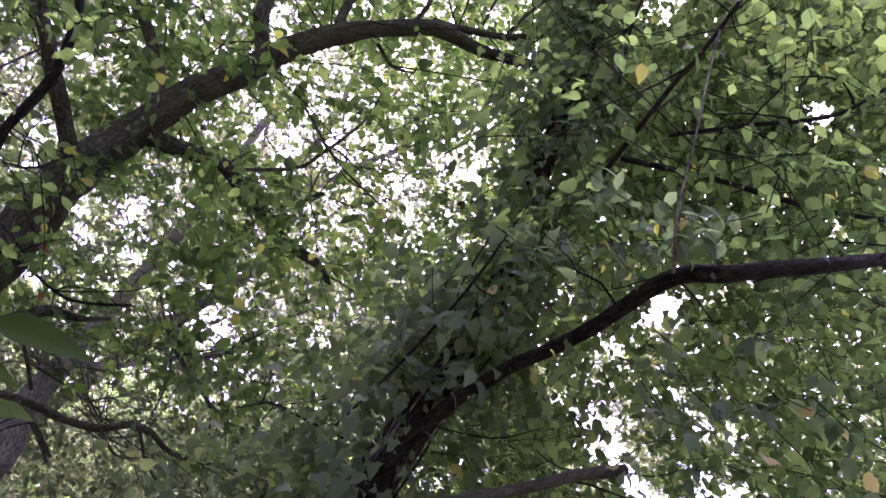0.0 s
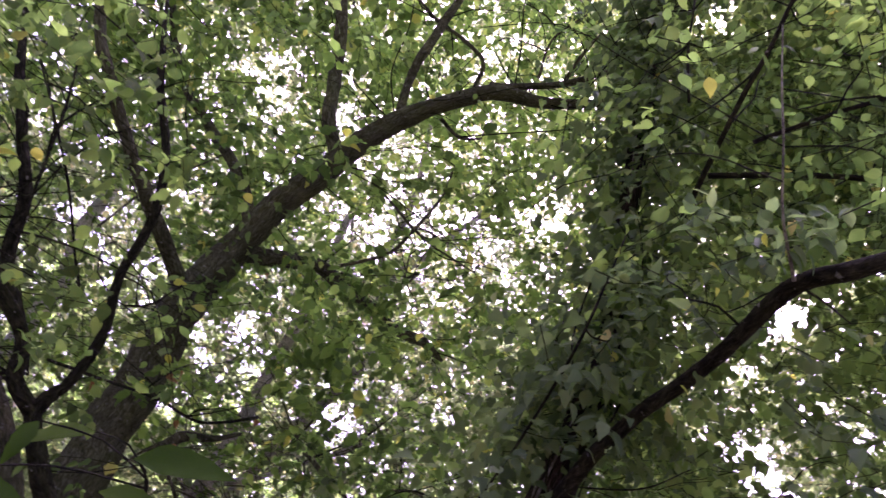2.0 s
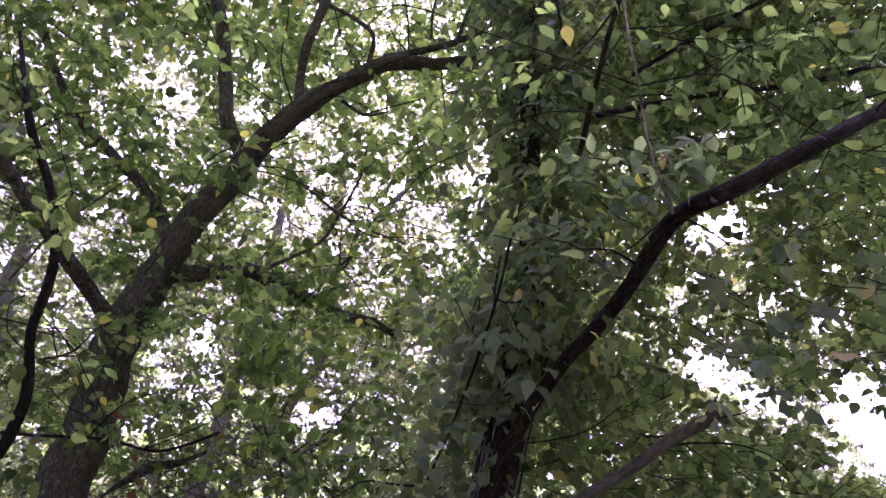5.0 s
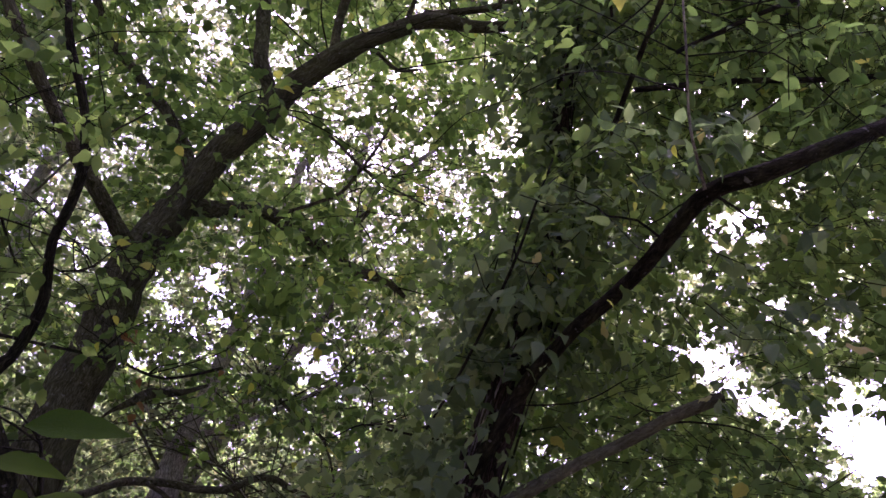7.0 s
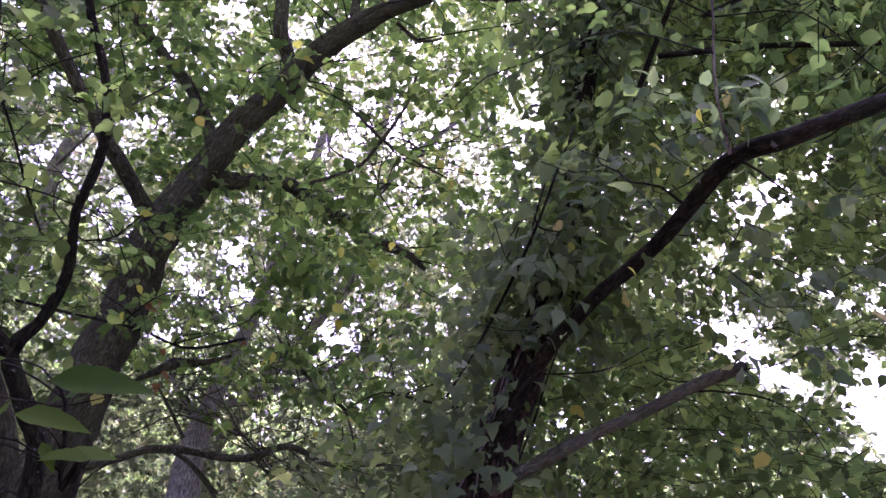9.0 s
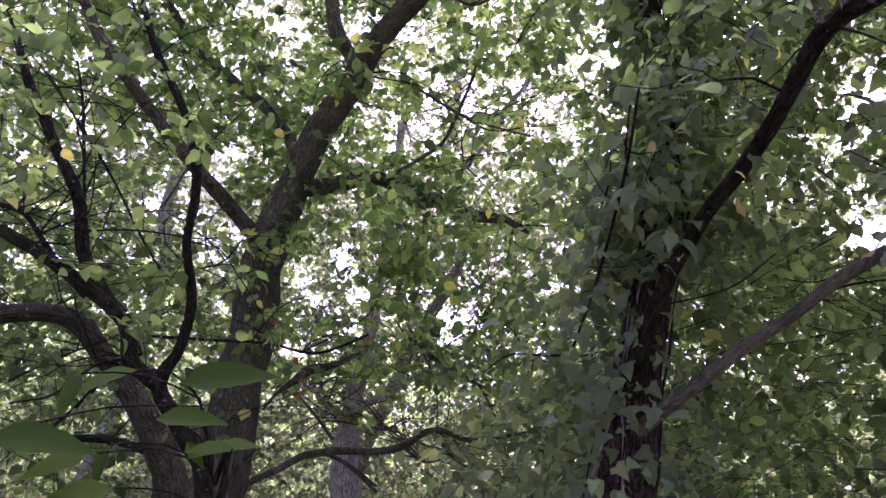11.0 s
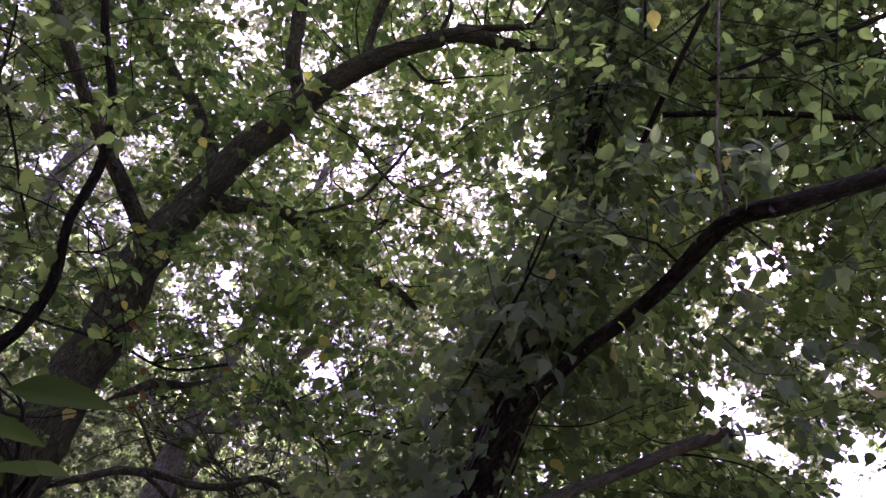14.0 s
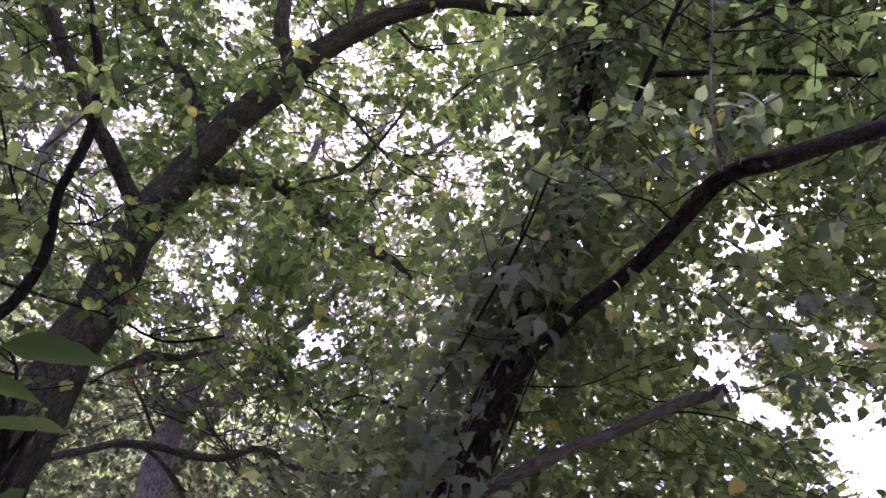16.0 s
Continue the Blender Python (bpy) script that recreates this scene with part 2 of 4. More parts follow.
HEX = (np.array([(0, 0, 0), (-0.33, 0.24, 0.05), (-0.36, 0.58, 0.03), (0, 1, -0.16), (0.36, 0.58, 0.03), (0.33, 0.24, 0.05)]), [(0, 3, 2, 1), (0, 5, 4, 3)])
KITE = (np.array([(0, 0, 0), (-0.37, 0.45, 0.06), (0, 1, -0.14), (0.37, 0.45, 0.06)]), [(0, 2, 1), (0, 3, 2)])
BROAD = blade([0.03, 0.38, 0.34, 0.015], 0.14, 0.2)
LOBED = (np.array([(0, 0.06, 0), (-0.27, -0.05, 0.06), (-0.46, 0.22, 0.17), (-0.29, 0.44, 0.13), (-0.25, 0.62, 0.05), (0.05, 1, -0.28), (0.24, 0.6, 0.0), (0.28, 0.44, 0.03), (0.44, 0.24, -0.08), (0.28, -0.06, -0.05), (0, 0.45, -0.04)]),
         [(0, 10, 2, 1), (10, 4, 3, 2), (10, 5, 4), (10, 6, 5), (10, 8, 7, 6), (0, 9, 8, 10)])


def frames_of(direction, up):
    y = direction / (np.linalg.norm(direction, axis=1)[:, None] + 1e-9)
    x = np.cross(y, up)
    x /= np.linalg.norm(x, axis=1)[:, None] + 1e-9
    z = np.cross(x, y)
    return x, y, z


def leaf_cloud(name, shape, pos, way, up, size, mat, parent, label=""):
    """All leaves of a crown in one mesh: each has its own place, direction, tilt and size."""
    tv, tf = shape
    x, y, z = frames_of(way, up)
    n, k = len(pos), len(tv)
    s = size[:, None, None]
    v = pos[:, None, :] + s * (tv[None, :, 0, None] * x[:, None, :] + tv[None, :, 1, None] * y[:, None, :] + tv[None, :, 2, None] * z[:, None, :])
    me = bpy.data.meshes.new(name)
    me.vertices.add(n * k)
    me.vertices.foreach_set("co", v.reshape(-1).astype(np.float32))
    lens = np.array([len(f) for f in tf])
    flat = np.concatenate([np.array(f) for f in tf])
    loops = (flat[None, :] + (np.arange(n) * k)[:, None]).reshape(-1)
    starts = np.concatenate([[0], np.cumsum(np.tile(lens, n))[:-1]])
    me.loops.add(len(loops))
    me.loops.foreach_set("vertex_index", loops.astype(np.int32))
    me.polygons.add(len(lens) * n)
    me.polygons.foreach_set("loop_start", starts.astype(np.int32))
    me.update(calc_edges=True)
    me.polygons.foreach_set("use_smooth", np.ones(len(me.polygons), bool))
    me.materials.append(mat)
    ob = new(name, me)
    ob.parent = parent
    return tagged(ob, label, kind="stuff")


rng = np.random.default_rng(7)


def sprays(centres, leaves=8, length=0.3, size=0.085, flat=0.6):
    """Leafy twigs: from each centre a drooping twig with leaves to both sides. Gives the leaves' places, directions, ups and sizes, and the twigs' two ends."""
    n = len(centres)
    a = rng.uniform(0, 2 * math.pi, n)
    d = np.stack([np.cos(a), np.sin(a), rng.normal(-0.15, 0.35, n)], 1)
    d /= np.linalg.norm(d, axis=1)[:, None]
    ln = length * rng.uniform(0.6, 1.3, n)
    pos, way, up, siz = [], [], [], []
    side = np.cross(d, (0, 0, 1.0))
    side /= np.linalg.norm(side, axis=1)[:, None] + 1e-9
    for i in range(leaves):
        u = (i + 0.6) / leaves
        s = 1 if i % 2 else -1
        if i == leaves - 1:
            s = 0.1
        p = centres + d * (ln * (u - 0.5))[:, None] + rng.normal(0, 0.012, (n, 3))
        p[:, 2] -= 0.12 * ln * u * u
        w = d * 0.55 + side * s * rng.uniform(0.5, 1.0, (n, 1)) + rng.normal(0, 0.25, (n, 3))
        w[:, 2] -= rng.uniform(0.0, 0.75, n)
        nrm = np.array([0, 0, 1.0]) + rng.normal(0, flat, (n, 3))
        pos.append(p), way.append(w), up.append(nrm), siz.append(size * rng.uniform(0.5, 1.25, n))
    return np.concatenate(pos), np.concatenate(way), np.concatenate(up), np.concatenate(siz), centres - d * (ln * 0.6)[:, None], centres + d * (ln * 0.45)[:, None]


def twig_mesh(name, a, b, r, mat, parent, label=""):
    """Many thin three-sided twigs from a to b, each bent once, in one mesh."""
    n = len(a)
    mid = (a + b) / 2 + rng.normal(0, 0.02, (n, 3))
    ring = np.array([(math.cos(t), math.sin(t)) for t in (0, 2.094, 4.189)])
    x, y, z = frames_of(b - a, np.tile((0.1, 0.2, 1.0), (n, 1)))
    v = []
    for c, k in ((a, 1.0), (mid, 0.75), (b, 0.35)):
        v.append(c[:, None, :] + r * k * (ring[None, :, 0, None] * x[:, None, :] + ring[None, :, 1, None] * z[:, None, :]))
    v = np.concatenate(v, axis=1).reshape(-1, 3)
    f = [(i * 3 + k, i * 3 + (k + 1) % 3, (i + 1) * 3 + (k + 1) % 3, (i + 1) * 3 + k) for i in range(2) for k in range(3)]
    f = (np.array(f)[None] + (np.arange(n) * 9)[:, None, None]).reshape(-1, 4)
    ob = mesh_object(name, v.tolist(), f.tolist(), mat, parent, label)
    return tagged(ob, kind="stuff")


# ---- where the crowns grow and where the camera sees sky between them ----
# The camera's standing point; all bearings run from here.
CAMERA_SPOT = np.array([0.0, 0.0, 1.6])
# Gaps in the foliage, placed from pixels to fit the camera's view: azimuth, elevation and half width in degrees, share
# of the foliage that is missing.
GAPS_OVERHEAD = [
    (-11.7, 31.3, 0.4, 0.74),
    (-10.5, 30.3, 0.6, 0.74),
    (-10.9, 28.6, 0.9, 0.74),
    (-10.1, 27.4, 0.6, 0.74),
    (-7.5, 29.6, 0.9, 0.74),
    (-5.6, 30.1, 1.3, 0.74),
    (-7.6, 32.1, 0.6, 0.74),
    (-14.0, 29.5, 0.3, 0.74),
    (-12.8, 26.7, 0.6, 0.74),
    (-11.8, 27.6, 0.5, 0.74),
    (-4.0, 31.1, 0.7, 0.74),
    (-1.3, 30.3, 0.9, 0.74),
    (0.3, 29.9, 1.3, 0.74),
    (2.3, 28.2, 1.0, 0.74),
    (3.2, 32.1, 1.0, 0.74),
    (2.2, 34.2, 0.8, 0.74),
    (3.8, 35.6, 0.6, 0.74),
    (6.2, 28.7, 0.5, 0.74),
    (-0.4, 27.6, 0.6, 0.74),
    (-4.8, 23.1, 0.6, 0.67),
    (-2.7, 22.5, 0.5, 0.67),
    (-3.2, 24.7, 0.4, 0.67),
    (-2.5, 28.6, 0.8, 0.52),
    (-6.2, 27.4, 1.4, 0.33),
    (-5.1, 24.6, 2.1, 0.22),
    (0.9, 33.7, 0.8, 0.52),
    (-11.2, 33.5, 0.8, 0.59),
    (-11.2, 28.1, 1.0, 0.44),
]
GAPS_RIGHT = [
    (24.2, 30.4, 1.3, 0.9),
    (26.0, 30.9, 1.2, 0.9),
    (33.5, 18.4, 2.1, 0.9),
    (34.4, 15.9, 2.4, 0.9),
    (35.2, 19.0, 2.4, 0.9),
    (36.9, 16.7, 3.1, 0.9),
    (21.5, 21.4, 0.9, 0.9),
    (23.2, 21.1, 0.9, 0.81),
    (23.8, 23.0, 0.8, 0.9),
    (28.1, 18.7, 1.0, 0.9),
    (29.3, 18.1, 1.0, 0.81),
    (26.4, 19.6, 0.9, 0.81),
    (10.5, 13.0, 0.4, 0.9),
    (12.4, 16.2, 0.5, 0.81),
    (12.5, 12.1, 0.5, 0.81),
    (28.5, 33.4, 0.8, 0.81),
    (30.4, 35.4, 0.6, 0.81),
    (31.8, 23.5, 0.7, 0.81),
    (32.3, 21.2, 0.8, 0.81),
    (30.2, 24.9, 0.5, 0.81),
    (33.0, 27.0, 0.6, 0.72),
    (33.2, 24.2, 0.6, 0.72),
]
GAPS_RIGHT_HIGH = [
    (30.8, 48.7, 0.9, 0.81),
    (33.1, 47.7, 1.0, 0.81),
    (32.4, 46.7, 0.7, 0.81),
    (30.2, 47.2, 0.6, 0.72),
    (23.5, 27.2, 0.7, 0.81),
    (28.5, 25.4, 0.7, 0.9),
    (24.0, 20.6, 1.1, 0.9),
    (25.7, 21.5, 1.0, 0.9),
    (22.9, 19.8, 0.8, 0.81),
    (25.1, 19.7, 1.0, 0.9),
    (26.7, 18.5, 1.0, 0.81),
    (13.1, 51.9, 1.0, 0.81),
    (10.1, 50.3, 0.8, 0.72),
    (13.5, 50.2, 0.8, 0.72),
    (9.2, 36.7, 0.6, 0.9),
    (4.3, 34.0, 1.0, 0.81),
    (19.6, 40.1, 0.5, 0.81),
    (25.0, 48.1, 0.6, 0.72),
    (36.1, 40.2, 0.6, 0.72),
    (38.4, 28.5, 0.8, 0.81),
]
GAPS_LEFT = [
    (-25.2, 33.3, 1.7, 0.56),
    (-24.7, 35.3, 1.4, 0.63),
    (-22.8, 32.0, 0.9, 0.54),
    (-15.6, 15.9, 0.8, 0.9),
    (-15.8, 16.8, 0.6, 0.9),
    (-17.0, 13.2, 0.6, 0.81),
    (-17.7, 9.1, 0.6, 0.72),
    (-5.5, 12.8, 0.8, 0.9),
    (-5.0, 9.6, 0.5, 0.72),
    (-25.2, 22.9, 0.9, 0.81),
    (-29.6, 20.3, 1.4, 0.72),
    (-27.7, 16.8, 0.9, 0.81),
    (-24.3, 17.0, 1.0, 0.81),
    (-25.8, 14.9, 0.7, 0.81),
    (-16.2, 16.2, 0.7, 0.81),
    (-18.8, 14.9, 0.6, 0.81),
    (-18.8, 8.8, 0.6, 0.81),
    (-33.1, 20.5, 0.9, 0.72),
    (-30.4, 18.0, 0.9, 0.72),
    (-28.4, 18.7, 0.8, 0.72),
    (-26.8, 20.9, 0.8, 0.81),
    (-26.0, 22.2, 0.6, 0.72),
]
GAPS_LEFT_LOW = [
    (-35.5, 20.7, 1.6, 0.54),
    (-28.4, 18.4, 1.4, 0.54),
    (-27.9, 17.6, 1.6, 0.45),
    (-30.5, 17.0, 0.6, 0.81),
    (-40.5, 21.2, 0.6, 0.81),
    (-36.7, 15.6, 0.6, 0.81),
    (-39.6, 17.8, 0.6, 0.72),
    (-32.3, 22.3, 0.8, 0.81),
    (-32.0, 23.7, 0.6, 0.72),
    (-27.5, 22.6, 0.8, 0.81),
    (-30.5, 18.1, 0.8, 0.81),
    (-26.0, 20.8, 0.8, 0.81),
    (-18.8, 18.3, 0.8, 0.81),
    (-16.5, 16.6, 0.7, 0.81),
    (-6.1, 13.3, 1.0, 0.81),
    (-7.0, 11.9, 0.7, 0.72),
    (1.6, 19.8, 0.8, 0.72),
    (1.6, 16.3, 0.6, 0.72),
    (1.6, 6.5, 0.3, 0.72),
    (-11.5, 4.6, 0.5, 0.72),
    (-24.6, 7.3, 0.5, 0.81),
    (-13.1, 25.9, 0.7, 0.72),
    (-28.1, 33.7, 1.4, 0.72),
    (-25.1, 32.5, 1.0, 0.72),
    (-15.6, 28.0, 0.6, 0.72),
    (-13.1, 28.1, 0.6, 0.72),
]
# Foliage thinned across the middle of the camera's view.
GAPS_CENTRE = [(-9.0, 19.0, 8.0, 0.3), (-4.0, 17.0, 4.0, 0.25), (-13.0, 14.0, 4.0, 0.25), (-8.0, 25.0, 4.0, 0.25)]
GAPS = np.array(GAPS_CENTRE + GAPS_OVERHEAD + GAPS_RIGHT + GAPS_RIGHT_HIGH + GAPS_LEFT + GAPS_LEFT_LOW)


def bearing(p):
    d = p - CAMERA_SPOT
    dist = np.linalg.norm(d, axis=1)
    return np.degrees(np.arctan2(d[:, 0], d[:, 1])), np.degrees(np.arcsin(d[:, 2] / dist)), dist


def at_bearing(azim, elev, dist):
    a, e = np.radians(azim), np.radians(elev)
    return CAMERA_SPOT + np.stack([np.sin(a) * np.cos(e), np.cos(a) * np.cos(e), np.sin(e)], -1) * np.asarray(dist)[..., None]


def open_sky(p, spare=0.0):
    """Which places stay leafy: False inside the gap cones that fit the camera's view."""
    a, e, dist = bearing(p)
    keep = np.ones(len(p), bool)
    for ga, ge, gr, share in GAPS:
        off = np.hypot((a - ga) * np.cos(np.radians(ge)), e - ge)
        edge = gr + 0.35 * 57.3 * 0.1 / dist
        keep &= ~((off < edge * rng.uniform(0.75, 1.15, len(p))) & (rng.uniform(0, 1, len(p)) < share - spare))
    return keep


def clumped(azim, elev, dist, clumps, per, spread, spare=0.0):
    """Places of leafy twigs: clumps within bearings and distances of the camera's spot, each with some twigs round it.
    """
    u = rng.uniform(0, 1, (3, clumps))
    lo, hi = np.sin(np.radians(elev[0])), np.sin(np.radians(elev[1]))
    c = at_bearing(azim[0] + u[0] * (azim[1] - azim[0]), np.degrees(np.arcsin(lo + u[1] * (hi - lo))), (dist[0] ** 3 + u[2] * (dist[1] ** 3 - dist[0] ** 3)) ** (1 / 3))
    p = np.repeat(c, per, axis=0) + rng.normal(0, 1, (clumps * per, 3)) * np.array([spread, spread, spread * 0.6])
    p = p[p[:, 2] > 0.35]
    return p[open_sky(p, spare)]


def single_leaves(parent, shape, pos, way, up, size, mat):
    """Leaves as objects of their own that share one mesh."""
    me = bpy.data.meshes.new("leaf")
    me.from_pydata(shape[0].tolist(), [], shape[1])
    me.polygons.foreach_set("use_smooth", [True] * len(me.polygons))
    me.materials.append(mat)
    x, y, z = frames_of(way, up)
    for i in range(len(pos)):
        ob = new("leaf", me)
        ob.parent = parent
        s = float(size[i])
        ob.matrix_basis = Matrix([(x[i][k] * s, y[i][k] * s, z[i][k] * s, pos[i][k]) for k in range(3)] + [(0, 0, 0, 1)])


def crown(parent, places, shape, mat, twig_mat, size, leaves=8, length=0.3, flat=0.6, twigs=True, label="", name="crown", singles=0):
    pos, way, up, siz, a, b = sprays(places, leaves, length, size, flat)
    if singles:
        near = np.argsort(np.linalg.norm(pos - CAMERA_SPOT, axis=1))
        one, near = near[:singles], near[singles:]
        single_leaves(parent, shape, pos[one], way[one], up[one], siz[one], leaf_green_one)
        pos, way, up, siz = pos[near], way[near], up[near], siz[near]
    shapes = (OVATE, RAGGED, CURLED) if shape is OVATE else (shape,)
    pick = rng.integers(0, len(shapes), len(pos))
    for k, form in enumerate(shapes):
        on = pick == k
        leaf_cloud(name, form, pos[on], way[on], up[on], siz[on], mat, parent, label)
    if twigs:
        twig_mesh("twig_growth", a, b, 0.0022, twig_mat, parent)


# ---- ground ----
def ground_sheet():
    rings = [0, 1.5, 3, 5, 8, 12, 18, 30, 60, 150, 400, 1200, 3000]
    sides = 64
    v, f = [(0, 0, 0)], []
    for r in rings[1:]:
        for k in range(sides):
            a = 2 * math.pi * k / sides
            x, y = r * math.cos(a), r * math.sin(a)
            v.append((x, y, 0.06 * noise.noise(Vector((x * 0.5, y * 0.5, 0))) if r < 100 else 0))
    for k in range(sides):
        f.append((0, 1 + k, 1 + (k + 1) % sides))
    for i in range(len(rings) - 2):
        for k in range(sides):
            a, b = 1 + i * sides + k, 1 + i * sides + (k + 1) % sides
            f.append((a, a + sides, b + sides, b))
    m, n, l, p = material("leaf_litter")
    col = ramp(n, l, noise_node(n, l, 14, 6, 0.7), [(0.3, (0.030, 0.025, 0.011)), (0.55, (0.074, 0.060, 0.021)), (0.75, (0.125, 0.1, 0.036))])
    col = mixed(n, l, ramp(n, l, noise_node(n, l, 0.8, 3, 0.6), [(0.5, (0.0,) * 3), (0.65, (0.8,) * 3)]), col, (0.04, 0.075, 0.02))
    l.new(col, p.inputs["Base Color"])
    p.inputs["Roughness"].default_value = 0.9
    return tagged(mesh_object("ground", v, f, m), "woodland floor of brown leaf litter and low green", "ground", kind="structure")


ground_sheet()

# ---- the trees' wood ----
IVY_LIMBS, MAIN_LIMBS, SHRUB_LIMBS, FAR_LIMBS, SLENDER_LIMBS, PALE_LIMBS = [], [], [], [], [], []
# ivy
IVY_LIMBS.append(("trunk", [(0.244, 2.502, -0.100, 0.120), (0.304, 2.472, 0.867, 0.098), (0.344, 2.452, 1.734, 0.089), (0.374, 2.464, 1.999, 0.077), (0.407, 2.437, 2.296, 0.065), (0.423, 2.436, 2.580, 0.062), (0.420, 2.495, 2.916, 0.039), (0.382, 2.494, 3.301, 0.039), (0.329, 2.508, 3.769, 0.037), (0.259, 2.535, 4.446, 0.035), (0.145, 2.550, 5.434, 0.027)]))
IVY_LIMBS.append(("limb", [(0.343, 2.395, 1.984, 0.028), (0.405, 2.220, 2.254, 0.025), (0.459, 2.060, 2.379, 0.023), (0.542, 1.873, 2.507, 0.022), (0.593, 1.686, 2.604, 0.023), (0.618, 1.506, 2.674, 0.024), (0.713, 1.428, 2.721, 0.023), (0.817, 1.380, 2.785, 0.021), (0.934, 1.354, 2.880, 0.020), (1.155, 1.383, 3.070, 0.019), (1.457, 1.434, 3.310, 0.015)]))
IVY_LIMBS.append(("broken_limb", [(0.323, 2.420, 1.800, 0.0270), (0.439, 2.340, 1.901, 0.0225), (0.552, 2.278, 2.013, 0.0205), (0.694, 2.181, 2.135, 0.0195), (0.811, 2.077, 2.241, 0.0185), (0.864, 2.019, 2.283, 0.0185), (0.924, 1.954, 2.327, 0.0175)]))
IVY_LIMBS.append(("shoot", [(0.586, 1.455, 2.644, 0.005), (0.498, 1.376, 2.747, 0.0034), (0.432, 1.292, 2.873, 0.003), (0.385, 1.250, 3.004, 0.0027), (0.344, 1.219, 3.179, 0.0022)]))
IVY_LIMBS.append(("side_branch", [(0.490, 2.159, 3.180, 0.011), (0.461, 1.746, 3.431, 0.009), (0.469, 1.579, 3.576, 0.008), (0.477, 1.470, 3.782, 0.007), (0.492, 1.390, 4.070, 0.005)]))
IVY_LIMBS.append(("side_branch", [(0.541, 2.131, 3.445, 0.012), (0.862, 1.966, 3.486, 0.011), (1.032, 1.875, 3.483, 0.011), (1.269, 1.807, 3.545, 0.010), (1.634, 1.782, 3.750, 0.008)]))
IVY_LIMBS.append(("side_branch", [(0.630, 2.001, 3.555, 0.009), (0.820, 1.819, 3.649, 0.009), (1.033, 1.701, 3.783, 0.008), (1.135, 1.603, 3.935, 0.006), (1.261, 1.525, 4.179, 0.005)]))
IVY_LIMBS.append(("side_branch", [(0.387, 2.076, 3.700, 0.006), (0.308, 2.010, 3.916, 0.006), (0.282, 1.981, 4.078, 0.005), (0.236, 1.998, 4.449, 0.004)]))
IVY_LIMBS.append(("twig", [(0.618, 1.506, 2.674, 0.005), (0.664, 1.457, 2.623, 0.003), (0.708, 1.413, 2.562, 0.002)]))
IVY_LIMBS.append(("twig", [(0.373, 2.361, 2.213, 0.003), (0.595, 2.245, 2.271, 0.003), (0.699, 2.129, 2.355, 0.002)]))
IVY_LIMBS.append(("twig", [(0.230, 2.516, 2.077, 0.005), (0.065, 2.528, 2.061, 0.004), (-0.048, 2.529, 2.052, 0.003), (-0.133, 2.538, 1.982, 0.002)]))
IVY_LIMBS.append(("vine", [(0.154, 2.361, 2.067, 0.004), (0.213, 2.249, 2.297, 0.005), (0.252, 2.046, 2.565, 0.005), (0.268, 1.985, 2.775, 0.004), (0.291, 2.027, 2.980, 0.003)]))
IVY_LIMBS.append(("vine", [(0.409, 2.368, 1.990, 0.005), (0.336, 2.372, 2.266, 0.005), (0.343, 2.318, 2.500, 0.005), (0.283, 2.341, 2.706, 0.004), (0.293, 2.389, 3.024, 0.004)]))
IVY_LIMBS.append(("vine", [(0.313, 2.387, 1.709, 0.005), (0.383, 2.367, 2.108, 0.005), (0.441, 2.332, 2.272, 0.004), (0.477, 2.222, 2.538, 0.004)]))
IVY_LIMBS.append(("vine", [(0.197, 2.487, 2.524, 0.003), (0.231, 2.382, 2.633, 0.003), (0.230, 2.322, 2.753, 0.002)]))
IVY_LIMBS.append(("vine", [(0.219, 1.862, 2.545, 0.003), (0.233, 1.874, 2.519, 0.003), (0.259, 1.875, 2.510, 0.003), (0.298, 1.885, 2.522, 0.002)]))
# main
MAIN_LIMBS.append(("trunk", [(-1.68, 3.93, -0.10, 0.203), (-1.59, 3.96, 0.71, 0.165), (-1.53, 3.98, 1.42, 0.150), (-1.54, 3.97, 1.74, 0.139), (-1.57, 4.03, 2.18, 0.131), (-1.57, 3.98, 2.63, 0.122), (-1.54, 3.96, 2.91, 0.107), (-1.46, 3.95, 3.18, 0.085), (-1.35, 3.88, 3.53, 0.075), (-1.20, 3.84, 3.82, 0.066), (-1.08, 3.76, 4.06, 0.060), (-0.93, 3.71, 4.28, 0.055), (-0.76, 3.67, 4.48, 0.052), (-0.53, 3.67, 4.73, 0.051), (-0.34, 3.68, 4.83, 0.048), (-0.15, 3.74, 4.91, 0.039), (0.11, 3.79, 5.08, 0.032), (0.40, 3.79, 5.26, 0.026), (0.72, 3.87, 5.55, 0.018)]))
MAIN_LIMBS.append(("fused_stem", [(-1.60, 3.94, 2.66, 0.068), (-1.57, 3.92, 2.94, 0.060), (-1.49, 3.92, 3.21, 0.057), (-1.38, 3.84, 3.55, 0.050), (-1.23, 3.80, 3.84, 0.044), (-1.10, 3.72, 4.08, 0.040), (-0.95, 3.67, 4.30, 0.036), (-0.78, 3.63, 4.50, 0.015)]))
MAIN_LIMBS.append(("limb", [(-1.40, 3.99, 3.21, 0.057), (-1.28, 4.11, 3.30, 0.052), (-1.06, 4.32, 3.45, 0.049), (-0.76, 4.59, 3.45, 0.046), (-0.49, 4.92, 3.50, 0.043), (-0.28, 5.12, 3.57, 0.035), (-0.09, 5.44, 3.60, 0.018)]))
